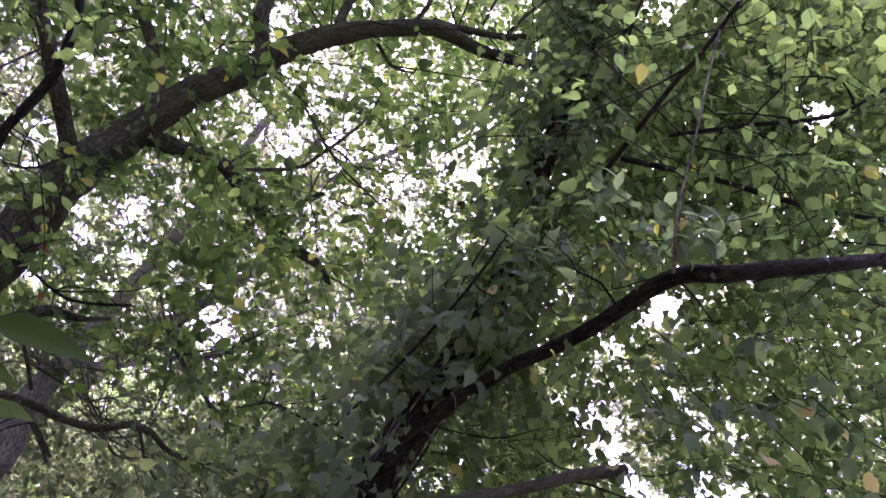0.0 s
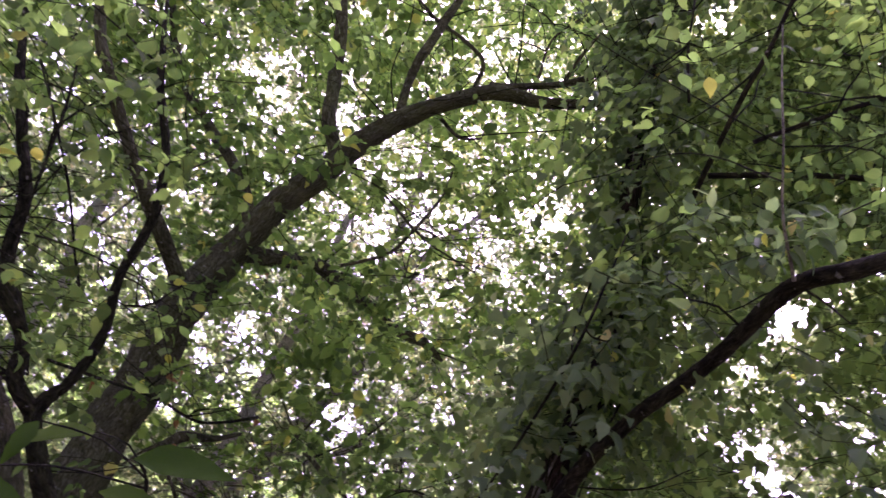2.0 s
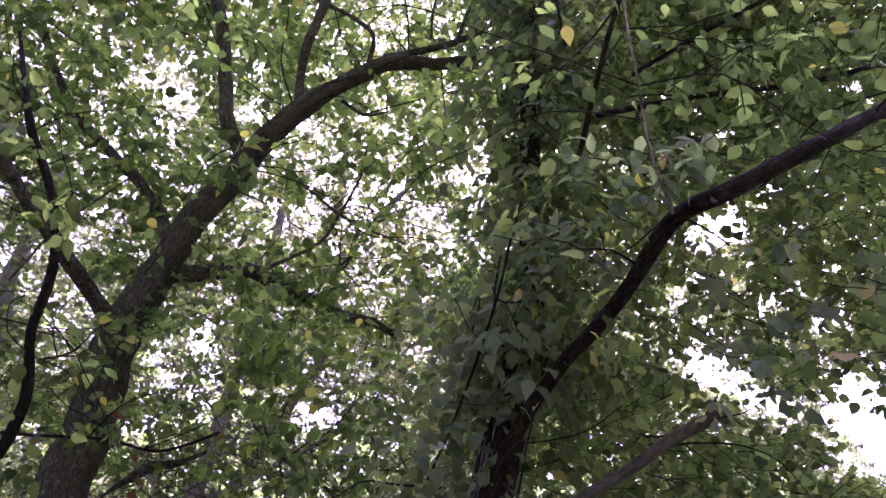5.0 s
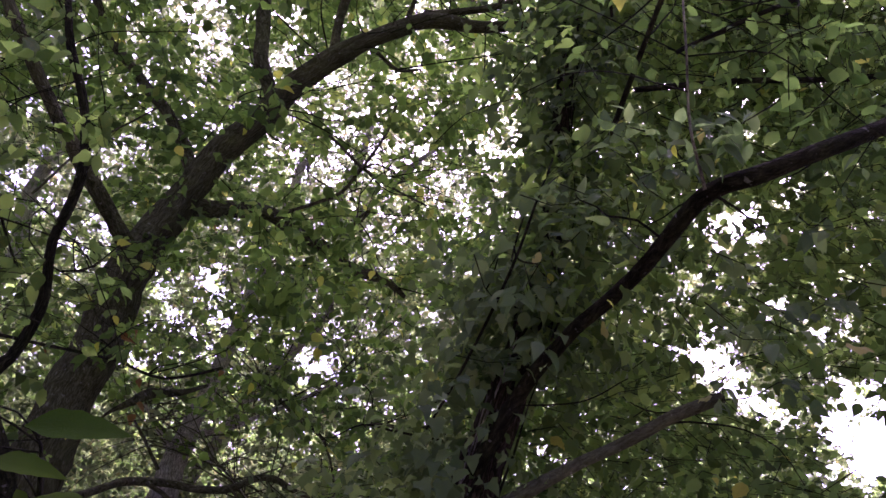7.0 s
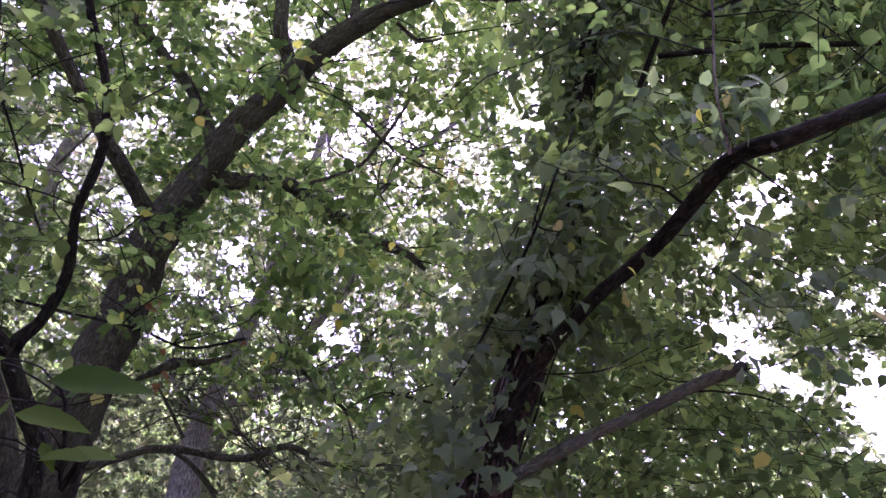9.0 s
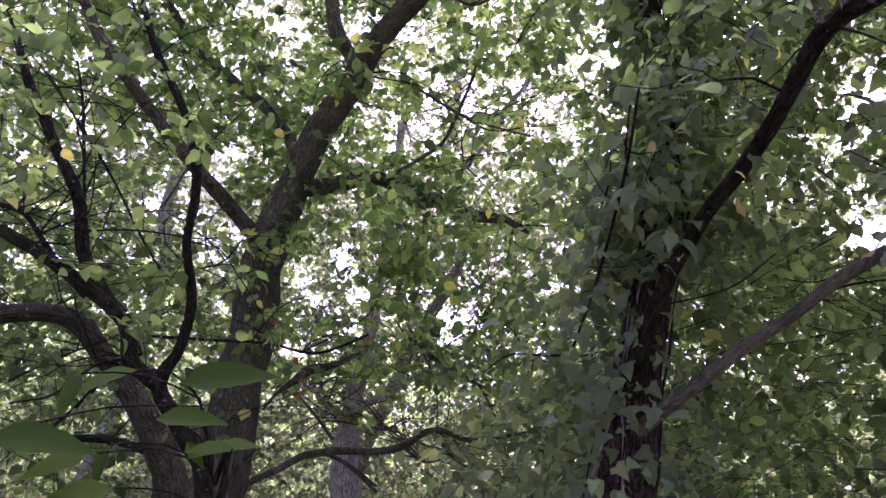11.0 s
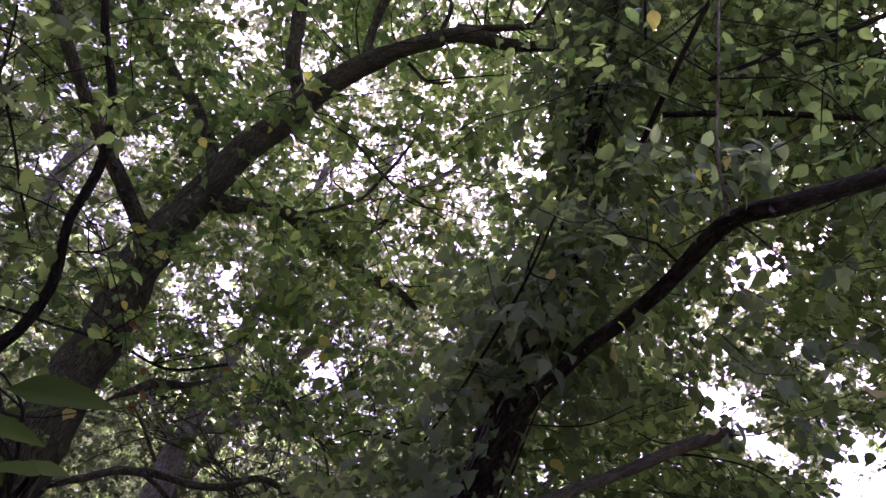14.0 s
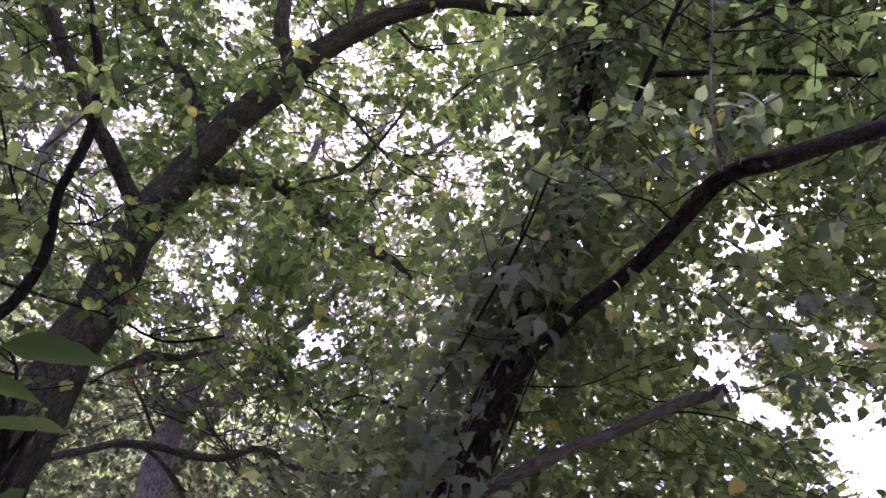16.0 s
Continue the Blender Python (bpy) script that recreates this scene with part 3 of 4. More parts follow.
MAIN_LIMBS.append(("limb", [(-1.57, 3.93, 2.81, 0.051), (-1.67, 3.74, 2.89, 0.044), (-1.83, 3.48, 3.05, 0.040), (-1.96, 3.29, 3.17, 0.035), (-2.10, 3.11, 3.32, 0.031), (-2.27, 2.99, 3.53, 0.030), (-2.46, 2.91, 3.83, 0.026), (-2.74, 2.90, 4.29, 0.018)]))
MAIN_LIMBS.append(("limb", [(-1.43, 4.00, 3.22, 0.043), (-1.62, 4.11, 3.58, 0.042), (-1.95, 4.27, 3.92, 0.039), (-2.33, 4.30, 4.19, 0.035), (-2.63, 4.34, 4.45, 0.031), (-2.97, 4.35, 4.91, 0.026), (-3.25, 4.30, 5.43, 0.017)]))
MAIN_LIMBS.append(("limb", [(-1.17, 3.81, 3.94, 0.044), (-1.33, 3.73, 4.18, 0.046), (-1.46, 3.69, 4.53, 0.046), (-1.57, 3.64, 4.86, 0.040), (-1.77, 3.66, 5.35, 0.031), (-2.05, 3.65, 5.95, 0.017)]))
MAIN_LIMBS.append(("limb", [(-0.91, 3.73, 4.30, 0.033), (-0.97, 3.68, 4.55, 0.027), (-0.97, 3.60, 4.80, 0.031), (-0.93, 3.57, 5.15, 0.030), (-0.92, 3.59, 5.55, 0.022), (-0.95, 3.67, 6.27, 0.013)]))
MAIN_LIMBS.append(("side_branch", [(-0.58, 3.68, 4.75, 0.018), (-0.60, 3.65, 4.98, 0.015), (-0.81, 3.64, 5.10, 0.014), (-1.01, 3.66, 5.18, 0.012), (-1.27, 3.67, 5.38, 0.008)]))
MAIN_LIMBS.append(("side_branch", [(-0.49, 3.67, 4.82, 0.027), (-0.27, 3.66, 4.93, 0.022), (-0.06, 3.63, 5.03, 0.022), (0.15, 3.59, 5.21, 0.018), (0.29, 3.59, 5.34, 0.010)]))
MAIN_LIMBS.append(("side_branch", [(-0.06, 3.64, 5.03, 0.015), (-0.01, 3.54, 5.26, 0.011), (0.07, 3.49, 5.45, 0.012), (0.15, 3.63, 5.44, 0.012), (0.34, 3.55, 5.50, 0.013), (0.46, 3.47, 5.70, 0.013), (0.49, 3.42, 5.99, 0.011)]))
MAIN_LIMBS.append(("twig", [(-0.70, 3.77, 4.50, 0.013), (-0.55, 3.82, 4.46, 0.011), (-0.41, 3.84, 4.53, 0.007)]))
MAIN_LIMBS.append(("twig", [(-0.22, 3.57, 4.95, 0.010), (-0.23, 3.46, 5.20, 0.007), (-0.08, 3.43, 5.50, 0.006)]))
MAIN_LIMBS.append(("twig", [(-2.05, 3.60, 2.86, 0.007), (-2.03, 3.80, 3.29, 0.007), (-1.87, 4.07, 3.86, 0.005)]))
MAIN_LIMBS.append(("broken_limb", [(-1.45, 4.16, 1.90, 0.008), (-1.41, 4.22, 2.01, 0.010), (-1.36, 4.33, 2.10, 0.024), (-1.31, 4.43, 2.19, 0.031), (-1.16, 4.47, 2.25, 0.019), (-1.03, 4.49, 2.34, 0.010)]))
MAIN_LIMBS.append(("side_branch", [(-1.48, 4.21, 1.49, 0.020), (-1.41, 4.76, 1.65, 0.024), (-1.30, 5.10, 1.76, 0.028), (-0.88, 5.29, 1.83, 0.025), (-0.61, 5.32, 2.00, 0.022), (-0.32, 5.45, 1.98, 0.019), (0.11, 5.65, 2.12, 0.010)]))
MAIN_LIMBS.append(("twig", [(-1.30, 5.10, 1.75, 0.015), (-1.14, 5.15, 1.70, 0.015), (-0.92, 5.19, 1.54, 0.012)]))
MAIN_LIMBS.append(("twig", [(-0.61, 5.32, 2.00, 0.012), (-0.45, 5.35, 1.84, 0.010), (-0.28, 5.37, 1.77, 0.008)]))
MAIN_LIMBS.append(("twig", [(-1.21, 4.92, 1.83, 0.012), (-1.36, 4.87, 1.98, 0.010), (-1.46, 4.83, 2.07, 0.007)]))
MAIN_LIMBS.append(("twig", [(-1.01, 4.47, 4.27, 0.009), (-0.81, 4.45, 4.16, 0.010), (-0.62, 4.43, 4.04, 0.011), (-0.38, 4.49, 3.99, 0.009), (-0.12, 4.61, 4.00, 0.006)]))
MAIN_LIMBS.append(("twig", [(-1.12, 4.36, 3.40, 0.014), (-0.98, 4.39, 3.53, 0.013), (-0.84, 4.42, 3.66, 0.012), (-0.69, 4.43, 3.82, 0.012), (-0.62, 4.43, 4.04, 0.013), (-0.54, 4.39, 4.34, 0.010), (-0.54, 4.34, 4.60, 0.007)]))
MAIN_LIMBS.append(("twig", [(-0.55, 4.53, 3.64, 0.010), (-0.54, 4.51, 3.69, 0.011), (-0.48, 4.53, 3.79, 0.010), (-0.53, 4.52, 3.67, 0.007), (-0.58, 4.52, 3.88, 0.005)]))
MAIN_LIMBS.append(("hanging_branch", [(-0.94, 5.20, 2.69, 0.007), (-0.77, 5.36, 2.57, 0.014), (-0.56, 5.40, 2.47, 0.018), (-0.36, 5.43, 2.39, 0.015), (-0.26, 5.45, 2.31, 0.008)]))
MAIN_LIMBS.append(("twig", [(-0.77, 5.36, 2.57, 0.008), (-0.64, 5.42, 2.32, 0.007), (-0.60, 5.45, 2.04, 0.005)]))
MAIN_LIMBS.append(("twig", [(-0.31, 5.44, 2.36, 0.008), (-0.17, 5.37, 2.13, 0.008), (-0.07, 5.39, 1.88, 0.007)]))
MAIN_LIMBS.append(("twig", [(-0.25, 5.35, 2.32, 0.008), (-0.03, 5.12, 2.52, 0.008), (0.19, 4.92, 2.48, 0.007), (0.30, 4.84, 2.29, 0.005)]))
MAIN_LIMBS.append(("twig", [(-1.20, 4.75, 1.74, 0.015), (-1.04, 4.89, 1.67, 0.012), (-0.88, 4.92, 1.58, 0.010)]))
MAIN_LIMBS.append(("twig", [(-0.80, 5.13, 1.87, 0.010), (-0.61, 5.16, 1.78, 0.009), (-0.42, 5.28, 1.88, 0.007)]))
# shrub
SHRUB_LIMBS.append(("trunk", [(-1.38, 3.18, -0.10, 0.102), (-1.39, 3.17, 0.69, 0.083), (-1.40, 3.16, 1.38, 0.075), (-1.50, 3.12, 1.62, 0.063), (-1.67, 3.07, 1.82, 0.049), (-1.83, 3.02, 1.98, 0.045), (-1.91, 2.95, 2.07, 0.045), (-2.02, 2.87, 2.08, 0.040), (-2.13, 2.79, 2.04, 0.037), (-2.31, 2.66, 1.93, 0.030), (-2.52, 2.61, 1.79, 0.020)]))
SHRUB_LIMBS.append(("stem", [(-1.10, 2.92, -0.10, 0.053), (-1.13, 2.90, 0.71, 0.043), (-1.15, 2.89, 1.43, 0.038), (-1.26, 2.79, 1.67, 0.035), (-1.36, 2.73, 1.82, 0.031), (-1.32, 2.73, 1.95, 0.023), (-1.30, 2.71, 2.14, 0.020), (-1.34, 2.62, 2.37, 0.018), (-1.35, 2.58, 2.64, 0.019), (-1.42, 2.49, 2.86, 0.017), (-1.55, 2.42, 3.07, 0.016), (-1.63, 2.38, 3.24, 0.012), (-1.76, 2.38, 3.49, 0.007)]))
SHRUB_LIMBS.append(("stem", [(-1.36, 2.73, 1.82, 0.030), (-1.46, 2.66, 1.90, 0.028), (-1.50, 2.62, 2.02, 0.026), (-1.63, 2.52, 2.13, 0.026), (-1.78, 2.45, 2.21, 0.025), (-1.93, 2.37, 2.27, 0.025), (-2.15, 2.28, 2.36, 0.023), (-2.45, 2.24, 2.43, 0.016)]))
SHRUB_LIMBS.append(("stem", [(-1.46, 2.67, 1.89, 0.022), (-1.49, 2.66, 1.99, 0.024), (-1.58, 2.62, 2.10, 0.026), (-1.70, 2.56, 2.25, 0.026), (-1.76, 2.52, 2.45, 0.024), (-1.89, 2.45, 2.67, 0.022), (-2.05, 2.40, 2.91, 0.019), (-2.21, 2.39, 3.18, 0.013)]))
SHRUB_LIMBS.append(("side_branch", [(-1.68, 2.61, 2.11, 0.014), (-1.82, 2.54, 2.24, 0.012), (-1.93, 2.48, 2.37, 0.010), (-2.07, 2.48, 2.41, 0.009), (-2.27, 2.42, 2.46, 0.006)]))
SHRUB_LIMBS.append(("side_branch", [(-1.54, 3.10, 1.59, 0.017), (-1.66, 3.03, 1.61, 0.017), (-1.82, 2.94, 1.59, 0.016), (-2.00, 2.88, 1.58, 0.014), (-2.20, 2.78, 1.53, 0.010)]))
SHRUB_LIMBS.append(("twig", [(-1.71, 2.54, 2.31, 0.006), (-1.78, 2.52, 2.58, 0.007), (-1.87, 2.50, 2.89, 0.006), (-1.91, 2.45, 3.04, 0.004)]))
SHRUB_LIMBS.append(("twig", [(-1.44, 2.73, 2.23, 0.004), (-1.53, 2.63, 2.37, 0.005), (-1.64, 2.49, 2.56, 0.005), (-1.76, 2.40, 2.72, 0.005), (-1.96, 2.33, 2.94, 0.004)]))
SHRUB_LIMBS.append(("twig", [(-1.41, 2.68, 2.00, 0.006), (-1.36, 3.03, 2.07, 0.007), (-1.29, 3.59, 2.18, 0.007), (-1.16, 4.05, 2.24, 0.008), (-0.99, 4.47, 2.46, 0.010)]))
SHRUB_LIMBS.append(("twig", [(-1.50, 2.70, 1.89, 0.007), (-1.61, 2.69, 1.87, 0.006), (-1.77, 2.72, 1.74, 0.005), (-1.94, 2.73, 1.69, 0.004)]))
SHRUB_LIMBS.append(("twig", [(-2.33, 2.54, 1.90, 0.007), (-2.26, 2.61, 1.79, 0.009), (-2.29, 2.60, 1.60, 0.007)]))
SHRUB_LIMBS.append(("twig", [(-1.79, 2.79, 2.05, 0.007), (-1.65, 2.79, 1.89, 0.006), (-1.49, 2.76, 1.91, 0.004)]))
SHRUB_LIMBS.append(("twig", [(-1.96, 2.71, 1.77, 0.005), (-1.81, 2.74, 1.88, 0.005), (-1.68, 2.76, 1.96, 0.004)]))
SHRUB_LIMBS.append(("twig", [(-1.66, 2.79, 1.77, 0.007), (-1.59, 2.77, 1.89, 0.008), (-1.48, 2.76, 1.94, 0.006)]))
SHRUB_LIMBS.append(("twig", [(-1.82, 2.82, 1.60, 0.008), (-1.73, 2.81, 1.70, 0.007), (-1.66, 2.79, 1.79, 0.005)]))
SHRUB_LIMBS.append(("twig", [(-1.33, 2.77, 2.31, 0.004), (-1.25, 2.79, 2.36, 0.004), (-1.18, 2.78, 2.48, 0.003)]))
# far
FAR_LIMBS.append(("trunk", [(-1.80, 7.68, -0.10, 0.206), (-1.74, 7.68, 0.72, 0.168), (-1.70, 7.68, 1.45, 0.153), (-1.76, 7.66, 2.02, 0.123), (-1.76, 7.73, 2.37, 0.100), (-1.76, 7.80, 2.68, 0.088), (-1.79, 8.03, 3.56, 0.072), (-1.83, 8.32, 4.66, 0.060), (-1.93, 8.53, 6.11, 0.047)]))
FAR_LIMBS.append(("limb", [(-1.76, 7.74, 2.34, 0.044), (-1.39, 7.89, 2.57, 0.028), (-1.16, 8.09, 2.83, 0.025), (-0.69, 8.47, 3.31, 0.024), (-0.43, 8.81, 3.71, 0.019)]))
FAR_LIMBS.append(("limb", [(-1.73, 7.66, 2.08, 0.036), (-2.01, 7.57, 2.30, 0.025), (-2.24, 7.59, 2.50, 0.018)]))
FAR_LIMBS.append(("twig", [(-1.49, 7.43, 2.16, 0.014), (-1.21, 7.49, 2.09, 0.011), (-0.77, 7.66, 1.80, 0.009)]))
# slender
SLENDER_LIMBS.append(("trunk", [(-2.16, 9.78, -0.10, 0.100), (-2.08, 9.74, 1.50, 0.086), (-1.62, 9.64, 3.20, 0.076), (-1.02, 9.42, 4.70, 0.070), (-1.24, 9.03, 5.72, 0.062), (-1.36, 8.89, 5.97, 0.052), (-1.27, 8.71, 6.35, 0.049), (-1.28, 8.62, 6.90, 0.044), (-1.44, 8.56, 7.68, 0.039), (-1.61, 8.40, 8.52, 0.031)]))
SLENDER_LIMBS.append(("limb", [(-1.24, 9.03, 5.72, 0.035), (-0.91, 8.90, 6.07, 0.037), (-0.62, 8.80, 6.52, 0.030), (-0.40, 8.77, 6.99, 0.023), (-0.16, 8.74, 7.60, 0.016)]))
SLENDER_LIMBS.append(("limb", [(-1.09, 8.86, 5.64, 0.039), (-0.84, 8.69, 6.05, 0.034), (-0.60, 8.57, 6.52, 0.027), (-0.31, 8.49, 6.88, 0.022)]))
SLENDER_LIMBS.append(("limb", [(-1.79, 8.82, 5.95, 0.015), (-1.90, 8.70, 6.16, 0.020), (-1.98, 8.68, 6.58, 0.015)]))
# pale
PALE_LIMBS.append(("trunk", [(-4.81, 7.93, -0.10, 0.112), (-4.45, 7.81, 1.73, 0.092), (-4.21, 7.73, 3.46, 0.083), (-4.26, 7.49, 4.18, 0.072), (-4.26, 7.53, 4.73, 0.065), (-4.30, 7.58, 5.38, 0.056), (-4.41, 7.71, 6.20, 0.043), (-4.60, 7.79, 7.13, 0.029)]))
PALE_LIMBS.append(("limb", [(-4.28, 7.57, 4.60, 0.032), (-4.36, 7.50, 5.22, 0.028), (-4.73, 7.45, 5.87, 0.019)]))
ivy_tree = thing("ivy_clad_tree", 0, 0, "slim leaning tree with reddish-brown bark wrapped in dark ivy", "tree", "woodland trees")
limbs(ivy_tree, [p for p in IVY_LIMBS if p[0] == "shoot"], bark_far, {"shoot": "thin straight greenish-brown upright shoot"})
limbs(ivy_tree, [p for p in IVY_LIMBS if p[0] == "trunk"], bark_red, {})
limbs(ivy_tree, [p for p in IVY_LIMBS if p[0] == "broken_limb"], bark_bare, {"broken_limb": "bare grey-brown limb broken off at its end"})
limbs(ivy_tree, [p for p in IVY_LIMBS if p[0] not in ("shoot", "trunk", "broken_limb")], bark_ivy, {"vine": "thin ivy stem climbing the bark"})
main_tree = thing("arching_tree", 0, 0, "large brown-barked tree whose trunk arches over the clearing", "tree", "woodland trees")
limbs(main_tree, MAIN_LIMBS, bark_brown, {"broken_limb": "snapped dead branch stub with torn end"})
shrub = thing("forked_tree", 0, 0, "small dark multi-stemmed tree forking low down", "tree", "woodland trees")
limbs(shrub, SHRUB_LIMBS[:1], bark_lean, {"trunk": "rough grey-brown leaning trunk"})
limbs(shrub, SHRUB_LIMBS[1:], bark_shaded, {})
far_tree = thing("background_tree", 0, 0, "grey-brown tree standing further back among leaves", "tree", "woodland trees")
limbs(far_tree, FAR_LIMBS, bark_lit_grey, {})
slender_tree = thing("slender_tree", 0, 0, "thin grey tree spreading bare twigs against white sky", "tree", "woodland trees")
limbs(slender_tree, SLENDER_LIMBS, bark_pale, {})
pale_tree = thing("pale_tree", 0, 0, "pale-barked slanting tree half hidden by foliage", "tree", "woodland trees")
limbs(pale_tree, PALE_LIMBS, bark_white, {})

# ---- foliage ----
BIG_IVY_LEAVES = [(0.37, 2.18, 1.88, 0.070), (0.21, 2.24, 1.83, 0.077), (0.25, 2.22, 1.80, 0.070), (0.30, 2.23, 1.87, 0.059), (0.16, 2.21, 2.08, 0.070), (0.11, 2.14, 2.09, 0.059), (0.14, 2.16, 1.97, 0.063), (0.27, 2.24, 1.99, 0.056), (0.23, 2.19, 1.91, 0.070), (0.30, 2.15, 2.08, 0.049), (0.34, 2.18, 2.26, 0.056), (0.26, 2.15, 2.19, 0.056), (0.17, 2.27, 1.90, 0.070)]
LIGHT_CLUMPS = [
    (0.34, 2.23, 2.37, 0.10, 2),
    (0.40, 2.21, 2.52, 0.10, 2),
    (0.33, 2.22, 2.65, 0.10, 2),
    (0.30, 2.31, 2.32, 0.09, 2),
    (0.33, 1.91, 2.78, 0.10, 2),
    (0.35, 1.84, 2.79, 0.08, 2),
    (0.35, 2.03, 2.56, 0.10, 2),
    (0.31, 2.11, 2.52, 0.10, 2),
    (0.46, 1.59, 2.84, 0.08, 2),
    (0.52, 1.48, 2.79, 0.10, 2),
    (0.58, 1.41, 2.77, 0.09, 2),
    (0.53, 1.66, 2.72, 0.10, 2),
    (0.46, 1.81, 2.71, 0.10, 2),
    (0.53, 1.57, 2.75, 0.08, 2),
    (0.89, 1.56, 2.66, 0.15, 2),
    (1.03, 1.52, 2.59, 0.16, 3),
    (1.02, 1.65, 2.48, 0.16, 3),
    (1.15, 1.54, 2.52, 0.16, 3),
    (0.96, 1.81, 2.51, 0.14, 2),
    (1.10, 1.51, 2.82, 0.12, 2),
    (0.84, 1.95, 2.60, 0.12, 2),
    (0.64, 2.22, 2.45, 0.10, 2),
    (0.93, 1.89, 2.38, 0.14, 2),
]
DARK_CLUMPS = [
    (0.45, 2.14, 3.00, 0.14, 3),
    (0.59, 2.02, 2.93, 0.14, 3),
    (0.69, 2.06, 2.63, 0.14, 3),
    (0.61, 2.32, 2.50, 0.15, 3),
    (0.57, 2.47, 2.25, 0.14, 3),
    (0.76, 2.36, 2.44, 0.15, 3),
    (0.89, 2.25, 2.57, 0.15, 3),
    (0.83, 2.44, 2.07, 0.16, 4),
    (0.69, 2.52, 1.87, 0.15, 3),
    (1.00, 2.45, 2.23, 0.16, 3),
    (0.98, 2.41, 1.96, 0.16, 4),
    (0.68, 1.83, 2.98, 0.14, 3),
    (0.23, 2.61, 2.32, 0.12, 2),
    (0.20, 2.66, 2.14, 0.12, 2),
    (0.08, 2.79, 2.72, 0.14, 3),
    (-0.01, 3.05, 2.61, 0.16, 3),
    (-0.01, 3.14, 2.28, 0.16, 3),
    (0.12, 3.09, 2.03, 0.15, 3),
    (0.16, 2.63, 2.83, 0.12, 2),
]
MAIN_CLUMPS = [
    (-1.09, 3.93, 3.25, 0.14, 4),
    (-0.95, 4.05, 3.31, 0.14, 4),
    (-0.79, 4.16, 3.40, 0.14, 4),
    (-0.69, 4.30, 3.38, 0.14, 4),
    (-0.55, 4.42, 3.40, 0.14, 4),
    (-0.90, 4.25, 3.12, 0.16, 4),
    (-0.57, 4.30, 3.14, 0.16, 4),
    (-1.52, 3.57, 3.46, 0.16, 3),
    (-1.36, 3.54, 3.62, 0.16, 3),
    (-1.24, 3.61, 3.79, 0.14, 2),
    (-1.14, 3.58, 3.89, 0.12, 2),
    (-1.40, 3.67, 2.76, 0.15, 3),
    (-1.48, 3.70, 2.58, 0.14, 2),
    (-1.42, 3.67, 2.33, 0.15, 3),
    (-1.34, 3.67, 2.85, 0.12, 2),
    (-1.49, 3.76, 2.24, 0.15, 2),
    (-0.67, 3.76, 2.78, 0.25, 6),
    (-0.53, 3.74, 2.93, 0.22, 4),
    (-0.79, 3.79, 2.61, 0.22, 4),
    (-0.52, 3.86, 2.53, 0.22, 4),
    (-1.02, 3.91, 2.75, 0.20, 3),
    (-0.98, 3.85, 3.25, 0.16, 3),
    (-0.25, 3.84, 2.68, 0.22, 4),
    (-0.08, 3.88, 2.55, 0.22, 2),
]
SHRUB_CLUMPS = [
    (-1.58, 1.79, 2.68, 0.18, 4),
    (-1.47, 1.85, 2.74, 0.16, 4),
    (-1.61, 1.85, 2.52, 0.16, 4),
    (-1.41, 1.96, 2.86, 0.15, 4),
    (-1.30, 2.26, 2.71, 0.12, 3),
    (-1.43, 2.20, 2.66, 0.12, 3),
    (-1.63, 2.01, 2.45, 0.14, 3),
    (-1.73, 2.12, 2.33, 0.14, 3),
    (-1.31, 2.47, 2.12, 0.12, 3),
    (-1.27, 2.92, 2.27, 0.12, 3),
    (-1.46, 2.46, 2.31, 0.13, 3),
    (-1.30, 2.74, 2.43, 0.14, 3),
    (-1.77, 1.71, 2.57, 0.18, 5),
    (-1.84, 1.75, 2.37, 0.18, 5),
    (-1.66, 1.70, 2.75, 0.16, 4),
    (-1.20, 2.78, 1.98, 0.10, 2),
]


def clump_places(table):
    c = np.array(table)
    p = np.repeat(c[:, :3], c[:, 4].astype(int), axis=0)
    r = np.repeat(c[:, 3], c[:, 4].astype(int))
    return p + rng.normal(0, 0.6, p.shape) * r[:, None]


crown(ivy_tree, clump_places(LIGHT_CLUMPS), OVATE, leaf_light, bark_shaded, 0.054, 7, 0.19, label="sprigs of lighter green leaves", name="leaf_sprig")
crown(ivy_tree, clump_places(DARK_CLUMPS), OVATE, leaf_green, bark_shaded, 0.062, 6, 0.22, label="hanging dark-green leaf sprays", name="leaf_spray")
crown(main_tree, np.concatenate([clump_places(MAIN_CLUMPS), clumped((-17, 1), (7, 19), (3.7, 4.8), 26, 5, 0.16, -0.1)]), OVATE, leaf_bright, bark_shaded, 0.074, 9, 0.3, label="bright leaf sprays in front of the trunk", name="leaf_spray")
crown(shrub, clump_places(SHRUB_CLUMPS), OVATE, leaf_deep, bark_shaded, 0.062, 8, 0.26, label="drooping leaf sprays", name="leaf_spray")
crown(main_tree, np.concatenate([clumped((-52, 13), (20, 64), (4.9, 8.5), 620, 8, 0.30), clumped((-46, -18), (20, 50), (5.2, 8.2), 90, 8, 0.30), clumped((-52, 13), (6, 21), (5.8, 8.6), 130, 7, 0.34, 0.1)]), HEX, leaf_bright, bark_shaded, 0.08, label="airy crown of mid-green leaves, a few turning yellow")
